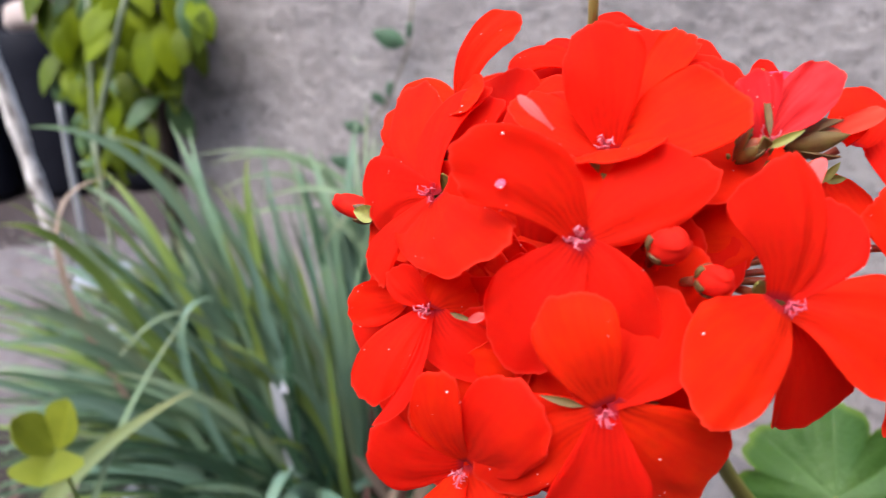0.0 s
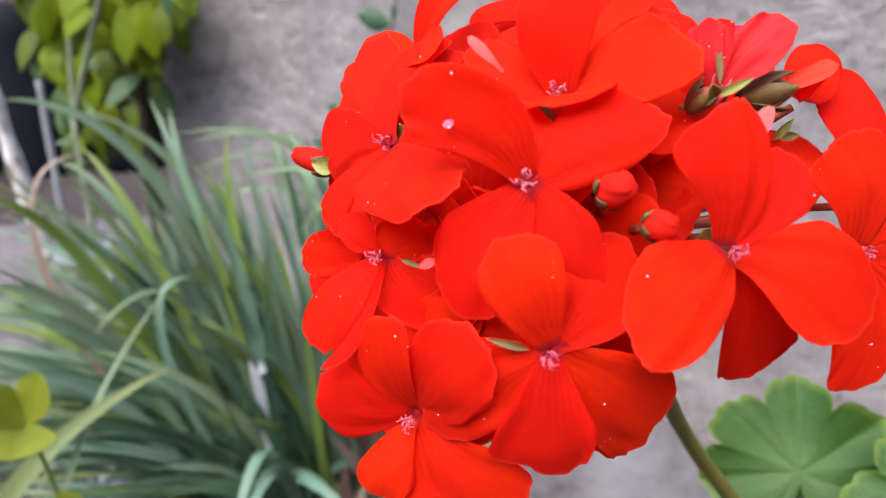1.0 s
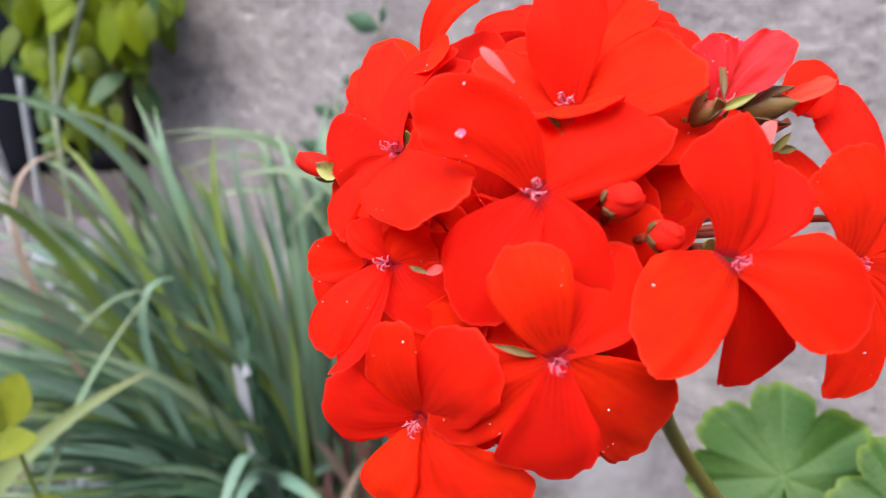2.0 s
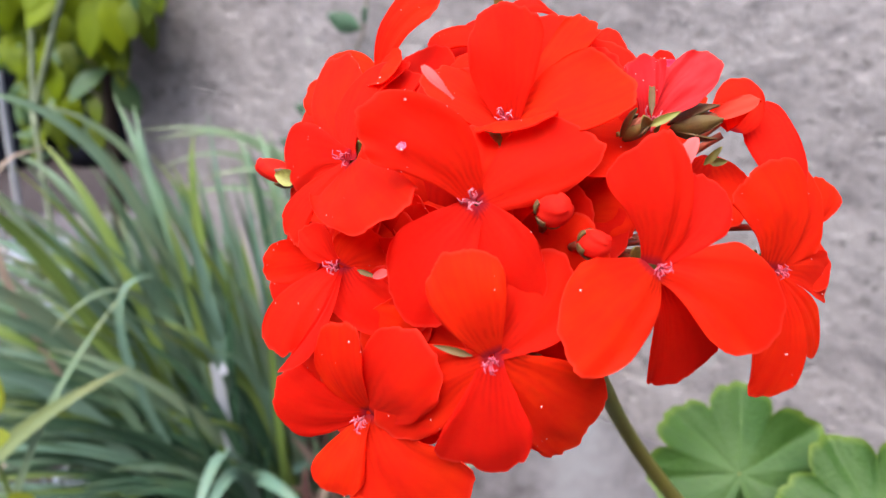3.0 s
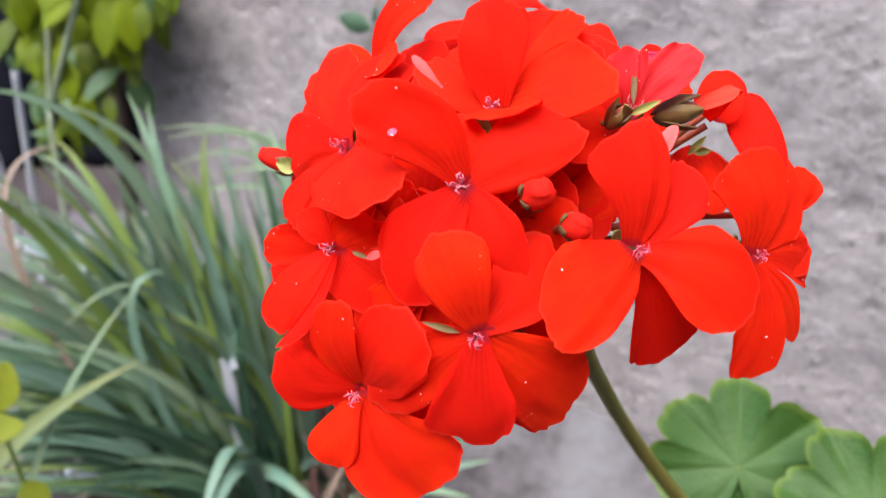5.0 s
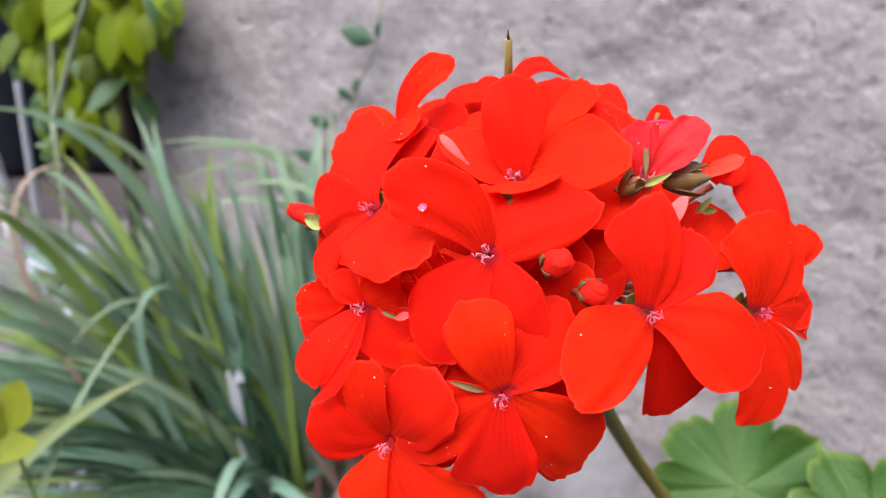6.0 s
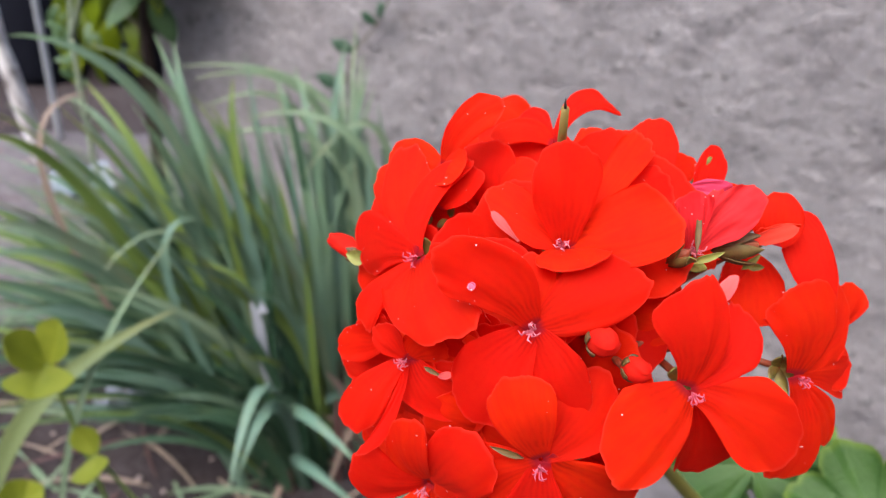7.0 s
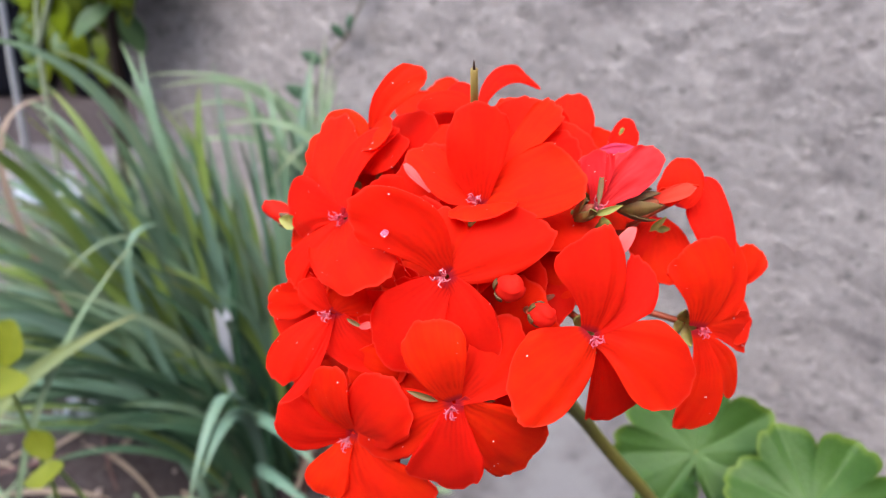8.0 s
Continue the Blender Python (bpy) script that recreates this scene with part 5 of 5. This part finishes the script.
shrub_leaf((-0.793, 1.479, 0.522), (-0.038, 0.011, -0.044), 0.059, 0.036, SHRUB_DULL, 55.8)
shrub_leaf((-0.725, 1.417, 0.549), (-0.047, 0.017, -0.064), 0.081, 0.037, SHRUB_DULL, 58.9)
shrub_leaf((-0.629, 1.373, 0.634), (0.013, -0.023, -0.066), 0.071, 0.039, SHRUB, 62.0)
shrub_leaf((-0.560, 1.310, 0.658), (0.013, -0.023, -0.056), 0.062, 0.035, SHRUB_OLIVE, 65.1)
shrub_leaf((-0.636, 1.348, 0.686), (0.011, -0.022, -0.070), 0.074, 0.038, SHRUB_OLIVE, 68.2)
shrub_leaf((-0.593, 1.341, 0.696), (0.013, -0.024, -0.067), 0.072, 0.037, SHRUB, 71.3)
shrub_leaf((-0.422, 1.208, 0.656), (0.008, -0.020, -0.061), 0.065, 0.032, SHRUB_OLIVE, 74.4)
shrub_leaf((-0.444, 1.246, 0.707), (0.023, -0.031, -0.052), 0.065, 0.038, SHRUB, 77.5)
shrub_leaf((-0.563, 1.313, 0.427), (0.021, -0.030, -0.049), 0.061, 0.027, SHRUB_OLIVE, 80.6)
shrub_leaf((-0.654, 1.360, 0.422), (0.007, -0.019, -0.063), 0.066, 0.030, SHRUB_OLIVE, 83.7)
for k in range(30):
    # the unseen crown above, added to shade the wall's end
    at = Vector((rng.uniform(-0.76, -0.40), 0.0, 0.92 + 0.4 * rng.random()))
    at.y = 1.073 - 0.69 * at.x - rng.uniform(0.0, 0.12)
    way = Vector((rng.uniform(-0.8, 0.8), rng.uniform(-0.8, 0.4), rng.uniform(-0.25, 0.3)))
    shrub_leaf(at, way, rng.uniform(0.10, 0.15), rng.uniform(0.045, 0.065), SHRUB, k * 1.1)


def dressed_cylinder(rings, sides=28, crumple=0.0):
    bm, rows = bmesh.new(), []
    for i, (r, z) in enumerate(rings):
        row = []
        for k in range(sides):
            a = 2 * math.pi * k / sides
            w = 1 + crumple * noise.noise((math.cos(a) * 2.5, math.sin(a) * 2.5, z * 14))
            row.append(bm.verts.new((r * w * math.cos(a), r * w * math.sin(a), z)))
        rows.append(row)
    for a, b in zip(rows, rows[1:]):
        for k in range(sides):
            bm.faces.new((a[k], a[(k + 1) % sides], b[(k + 1) % sides], b[k]))
    bm.faces.new(rows[0][::-1])
    bm.faces.new(rows[-1])
    return bm


def nursery_bag(x, y, r, h):
    ob = thing("nursery_bag", (x, y, 0.0), "black polythene nursery bag filled with soil", "plant pot", "bags by the wall")
    rings = [(r * 0.92, 0.0), (r, h * 0.08), (r * 1.02, h * 0.5), (r * 1.0, h * 0.85), (r * 1.04, h), (r * 0.99, h * 1.01), (r * 0.95, h * 0.93)]
    bag = part("bag", dressed_cylinder(rings, 28, 0.06), BLACKBAG)
    soil = part("soil", dressed_cylinder([(r * 0.9, h * 0.88), (r * 0.93, h * 0.94), (r * 0.5, h * 0.965)], 24, 0.03), SOIL)
    for o in (bag, soil):
        o.parent = ob
    return ob


# tall bags behind the shrub are added to stand in for the shade there
for x, y, r, h in ((-1.66, 2.28, 0.13, 0.50), (-1.376, 2.353, 0.13, 0.56), (-1.62, 2.60, 0.15, 0.66), (-1.09, 2.42, 0.13, 0.77), (-0.80, 2.48, 0.13, 0.72), (-1.95, 2.53, 0.15, 0.80), (-1.33, 2.64, 0.12, 0.50)):
    nursery_bag(x, y, r, h)


# ---- loose things ----
def single(name, bm, material, label, category, group=""):
    return tagged(part(name, bm, material), label, category, group)


# bleached branch leaning at the clearing's side
single("branch", curve_tube((-0.989, 1.606, -0.02), (-0.995, 1.58, 0.33), (-0.985, 1.54, 0.70), 0.021, 0.016, 18, 12, None, 0.3), BARK, "weathered whitish branch standing in the soil", "branch")
single("pipe", curve_tube((-1.05, 1.80, -0.02), (-1.02, 1.78, 0.22), (-0.985, 1.755, 0.46), 0.009, 0.008, 8, 12), PIPE, "thin pale grey pipe standing upright", "pipe")


def stone(name, place, size, seed, label):
    bm = bmesh.new()
    bmesh.ops.create_icosphere(bm, subdivisions=3, radius=1.0)
    for v in bm.verts:
        v.co *= 1 + 0.25 * noise.noise(v.co * 1.3 + Vector((seed, 0, 0))) + 0.05 * noise.noise(v.co * 5)
        v.co = Vector((v.co.x * size[0], v.co.y * size[1], v.co.z * size[2])) + Vector(place)
    return single(name, bm, STONE, label, "stone", "stones")


stone("stone", (-1.376, 2.353, 0.600), (0.075, 0.075, 0.058), 3.0, "pale pinkish stone lying on a soil bag")

# twin pale stalks before the shrub
stalks = thing("weed_stalk", (-0.70, 1.325, 0.0), "pale green forked weed stalk with small leaves", "weed")
part("stalk", curve_tube((-0.700, 1.325, -0.01), (-0.690, 1.318, 0.26), (-0.666, 1.302, 0.443), 0.0065, 0.0055, 12, 8), PALE_STALK, stalks)
part("stalk", curve_tube((-0.666, 1.302, 0.440), (-0.640, 1.283, 0.530), (-0.579, 1.241, 0.720), 0.0050, 0.0045, 10, 8), PALE_STALK, stalks)
part("stalk", curve_tube((-0.666, 1.302, 0.440), (-0.610, 1.262, 0.530), (-0.480, 1.173, 0.720), 0.0050, 0.0045, 10, 8), PALE_STALK, stalks)
for k in range(12):
    z = 0.34 + 0.012 * k
    p = Vector((-0.690 + 0.10 * (z - 0.36) + 0.006 * math.sin(k * 2.1), 1.318 - 0.07 * (z - 0.36), z))
    w = Vector((math.cos(k * 2.4), -0.3, 0.35 + 0.3 * math.sin(k)))
    rows = ribbon(p, p + w * 0.016 + Vector((0, 0, 0.008)), p + w * 0.034, 0.016, Vector((0, -0.7, 0.7)), leafshape, 7, 4, -0.1)
    part("leaf", sheet(rows, 0.0005), SHRUB_DULL, stalks)


# creeping weed that climbs the plaster
creeper = thing("creeper", (-0.10, 1.135, 0.0), "thin weed with small dark leaves climbing the wall", "weed")
CLIMB = [(-0.071, 1.100, 0.000), (-0.101, 1.123, 0.165), (-0.112, 1.131, 0.349), (-0.129, 1.142, 0.420), (-0.103, 1.124, 0.495), (-0.065, 1.098, 0.544), (-0.026, 1.071, 0.628), (-0.011, 1.055, 0.725)]
part("stem", tube([Vector(p) + WALL_OUT * 0.004 for p in CLIMB], 0.0016, 6), TWIG, creeper)
for k, (i, side, size) in enumerate(((2, 1, 0.026), (3, -1, 0.034), (3, 1, 0.022), (4, -1, 0.030), (4, 1, 0.022), (5, 1, 0.034), (5, -1, 0.022), (6, -1, 0.040), (6, 1, 0.026), (1, 1, 0.03), (1, -1, 0.03))):
    size *= 1.35
    p = Vector(CLIMB[i]) + WALL_OUT * 0.006 + Vector((0, 0, 0.01 * (k % 3)))
    w = (WALL_DIR * side * 0.55 + WALL_OUT * 0.35 + Vector((0, 0, 0.55 - 0.3 * (k % 2)))).normalized()
    rows = ribbon(p, p + w * size * 0.5 + WALL_OUT * size * 0.2, p + w * size, size * 0.55, WALL_OUT + Vector((0, 0, 0.3)), leafshape, 7, 4, -0.15)
    part("leaf", sheet(rows, 0.0005), WEED, creeper)


# three-lobed yellow-green seedlings before the clump
def heart(s):
    return max(0.03, math.sin(math.pi * min(1.0, (0.06 + 0.94 * s) ** 1.35)) ** 0.62) if s < 0.999 else 0.25


def seedling(foot, top, face, turn, size, leaflets, label="pale yellow-green three-lobed seedling on a thin stalk"):
    """Each leaflet: its bearing round the face, its length and width in sizes, and how far it stands up."""
    ob = thing("seedling", foot, label, "seedling", "seedlings before the grass")
    c, n = Vector(top), Vector(face).normalized()
    part("stalk", curve_tube(Vector(foot) - Vector((0, 0, 0.01)), (Vector(foot) * 0.4 + c * 0.6) + Vector((0.01, -0.01, 0.03)), c, 0.0022, 0.0014, 12, 8), BLADE_YELLOW, ob)
    q = (Vector((0, 1, 0)) - n * n.y).normalized()
    for k, (bearing, length, width, rise) in enumerate(leaflets):
        a = radians(turn + bearing)
        w = q * math.cos(a) + q.cross(n) * math.sin(a)
        e = radians(rise)
        run, face_up = w * math.cos(e) + n * math.sin(e), n * math.cos(e) - w * math.sin(e)
        tip = c + run * size * length
        rows = ribbon(c + w * 0.001, c + run * size * length * 0.5 - face_up * size * 0.12, tip, size * width, face_up, heart, 12, 10, -0.05, 0.10, k + size * 90, 0, 0.16)
        part("leaflet", sheet(rows, 0.0005), CLOVER, ob)
    return ob


seedling((-0.235, 0.43, 0.0), (-0.250, 0.416, 0.440), (0.10, -0.22, 0.95), -37, 0.034, ((62, 1.15, 1.0, 58), (-62, 1.15, 1.0, 58), (206, 0.95, 1.45, 4)))
seedling((-0.13, 0.43, 0.0), (-0.222, 0.397, 0.362), (-0.35, -0.35, 0.85), 20, 0.028, ((-30, 1.0, 0.9, 50), (150, 0.9, 1.2, 10)), "pale yellow-green two-lobed seedling on a bent stalk")
seedling((-0.25, 0.37, 0.0), (-0.262, 0.357, 0.350), (0.3, -0.3, 0.9), 10, 0.022, ((30, 1.0, 1.1, 40), (-60, 1.0, 1.1, 40), (165, 1.0, 1.2, 10)))


# white plant tag on a long strip
tag = thing("plant_tag", (-0.165, 0.69, 0.0), "white plastic plant tag with a bent top", "plant tag")
rows = ribbon(Vector((-0.166, 0.700, -0.01)), Vector((-0.167, 0.680, 0.16)), Vector((-0.168, 0.666, 0.318)), 0.0130, Vector((0, -1, 0.2)), lambda s: 1.0, 8, 2)
part("strip", sheet(rows, 0.0008), PAPER, tag)
rows = ribbon(Vector((-0.170, 0.665, 0.314)), Vector((-0.163, 0.660, 0.326)), Vector((-0.157, 0.658, 0.310)), 0.0110, Vector((0, -1, 0.5)), lambda s: 1.0, 8, 2)
part("flap", sheet(rows, 0.0008), PAPER, tag)


def scrap(x, y, w, d, h, turn, seed):
    """A crumpled piece of pale plastic film on the soil."""
    q = Matrix.Rotation(radians(turn), 3, "Z")
    rows = []
    for i in range(13):
        row = []
        for j in range(13):
            u, v = i / 12 - 0.5, j / 12 - 0.5
            z = h * (0.5 + 0.9 * noise.noise((u * 3 + seed, v * 3, seed)) + 0.5 * noise.noise((u * 9, v * 9 + seed, 2)))
            e = 1 + 0.25 * noise.noise((math.atan2(v, u) * 1.5, seed, 1))
            p = q @ Vector((u * w * e, v * d * e, 0))
            gx, gy = x + p.x, y + p.y
            row.append((Vector((gx, gy, ground_height(gx, gy) + max(0.008, z))), Vector((0, 0, 1)), u, v))
        rows.append(row)
    return single("plastic_scrap", sheet(rows, 0.0006), SCRAP, "crumpled pale blue-white plastic film on the soil", "litter", "litter")


scrap(-0.83, 1.47, 0.16, 0.11, 0.08, -35, 1.0)
scrap(-0.73, 1.37, 0.08, 0.07, 0.06, 20, 2.6)
scrap(-0.437, 0.79, 0.075, 0.04, 0.035, -10, 4.0)
scrap(-0.355, 0.785, 0.035, 0.03, 0.02, 30, 7.0)


# dead blades and twigs on the soil
def litter(x, y, turn, length, width, material):
    a = radians(turn)
    d = Vector((math.cos(a), math.sin(a), 0))
    p0 = Vector((x, y, ground_height(x, y) + 0.003))
    p2 = p0 + d * length
    p2.z = ground_height(p2.x, p2.y) + 0.003
    rows = ribbon(p0, (p0 + p2) / 2 + d.cross(Vector((0, 0, 1))) * length * rng.uniform(-0.2, 0.2) + Vector((0, 0, 0.014)), p2, width, Vector((0, 0, 1)), strap, 8, 2, 0, 0, 0, 0, 0.15)
    return single("dead_blade", sheet(rows, 0.0006), material, "dry curled grass blade lying on the soil", "litter", "dead blades")


for k in range(110):
    litter(rng.uniform(-0.75, 0.10), rng.uniform(0.42, 0.95), rng.uniform(0, 360), rng.uniform(0.05, 0.20), rng.uniform(0.004, 0.011), rng.choice((BLADE_DRY, BLADE_DRY, SHEATH, BLADE_PALE)))
for k in range(16):
    litter(rng.uniform(-1.3, -0.5), rng.uniform(1.1, 1.9), rng.uniform(0, 360), rng.uniform(0.06, 0.2), rng.uniform(0.004, 0.010), rng.choice((BLADE_DRY, SHEATH)))


def build_pebbles():
    verts, faces = [], []
    for k in range(900):
        x, y = rng.uniform(-1.6, 0.6), rng.uniform(0.2, 2.0)
        if x * 0.69 + y > 1.04:
            continue
        r = rng.uniform(0.0015, 0.007) * (1.6 if rng.random() < 0.05 else 1)
        z, b = ground_height(x, y) + r * 0.25, len(verts)
        sq = [rng.uniform(0.6, 1.2) for _ in range(3)]
        for dx, dy, dz in ((1, 0, 0), (0, 1, 0), (-1, 0, 0), (0, -1, 0), (0, 0, 0.7), (0, 0, -0.7), (0.6, 0.6, 0.4), (-0.6, 0.5, 0.4), (-0.6, -0.6, 0.4), (0.5, -0.6, 0.4)):
            verts.append((x + dx * r * sq[0], y + dy * r * sq[1], z + dz * r * sq[2]))
        for f in ((0, 1, 6), (1, 2, 7), (2, 3, 8), (3, 0, 9), (6, 1, 7), (7, 2, 8), (8, 3, 9), (9, 0, 6), (6, 7, 4), (7, 8, 4), (8, 9, 4), (9, 6, 4), (1, 0, 5), (2, 1, 5), (3, 2, 5), (0, 3, 5)):
            faces.append(tuple(b + i for i in f))
    me = bpy.data.meshes.new("pebbles")
    me.from_pydata(verts, [], faces)
    me.materials.append(STONE)
    me.polygons.foreach_set("use_smooth", [True] * len(me.polygons))
    return tagged(new("pebbles", me), "small grey-brown pebbles scattered on the soil", "pebbles", kind="stuff")


build_pebbles()


def far_wall():
    bm = bmesh.new()
    bmesh.ops.create_cube(bm, size=1.0)
    for v in bm.verts:
        v.co = Vector((v.co.x * 5.5 - 2.2, v.co.y * 0.25 + 3.6, v.co.z * 2.5 + 1.05))
    bmesh.ops.bevel(bm, geom=bm.edges[:], offset=0.02, segments=2, affect="EDGES")
    return tagged(part("wall_west", bm, STONE), "old rough stone wall in deep shade", "wall", kind="structure")


far_wall()


def light_blocking_walls():
    """Plain unseen walls added behind and beside the camera to block low sky light."""
    for name, place, size in (("wall_south", (0.0, -2.6, 1.4), (9.0, 0.25, 3.2)), ("wall_east", (3.2, 0.2, 1.4), (0.25, 5.2, 3.2))):
        bm = bmesh.new()
        bmesh.ops.create_cube(bm, size=1.0)
        for v in bm.verts:
            v.co = Vector([v.co[i] * size[i] + place[i] for i in range(3)])
        bmesh.ops.bevel(bm, geom=bm.edges[:], offset=0.02, segments=2, affect="EDGES")
        tagged(part(name, bm, WALL), "unseen grey plastered wall added to close the yard and block low sky light", "wall", kind="structure")


light_blocking_walls()
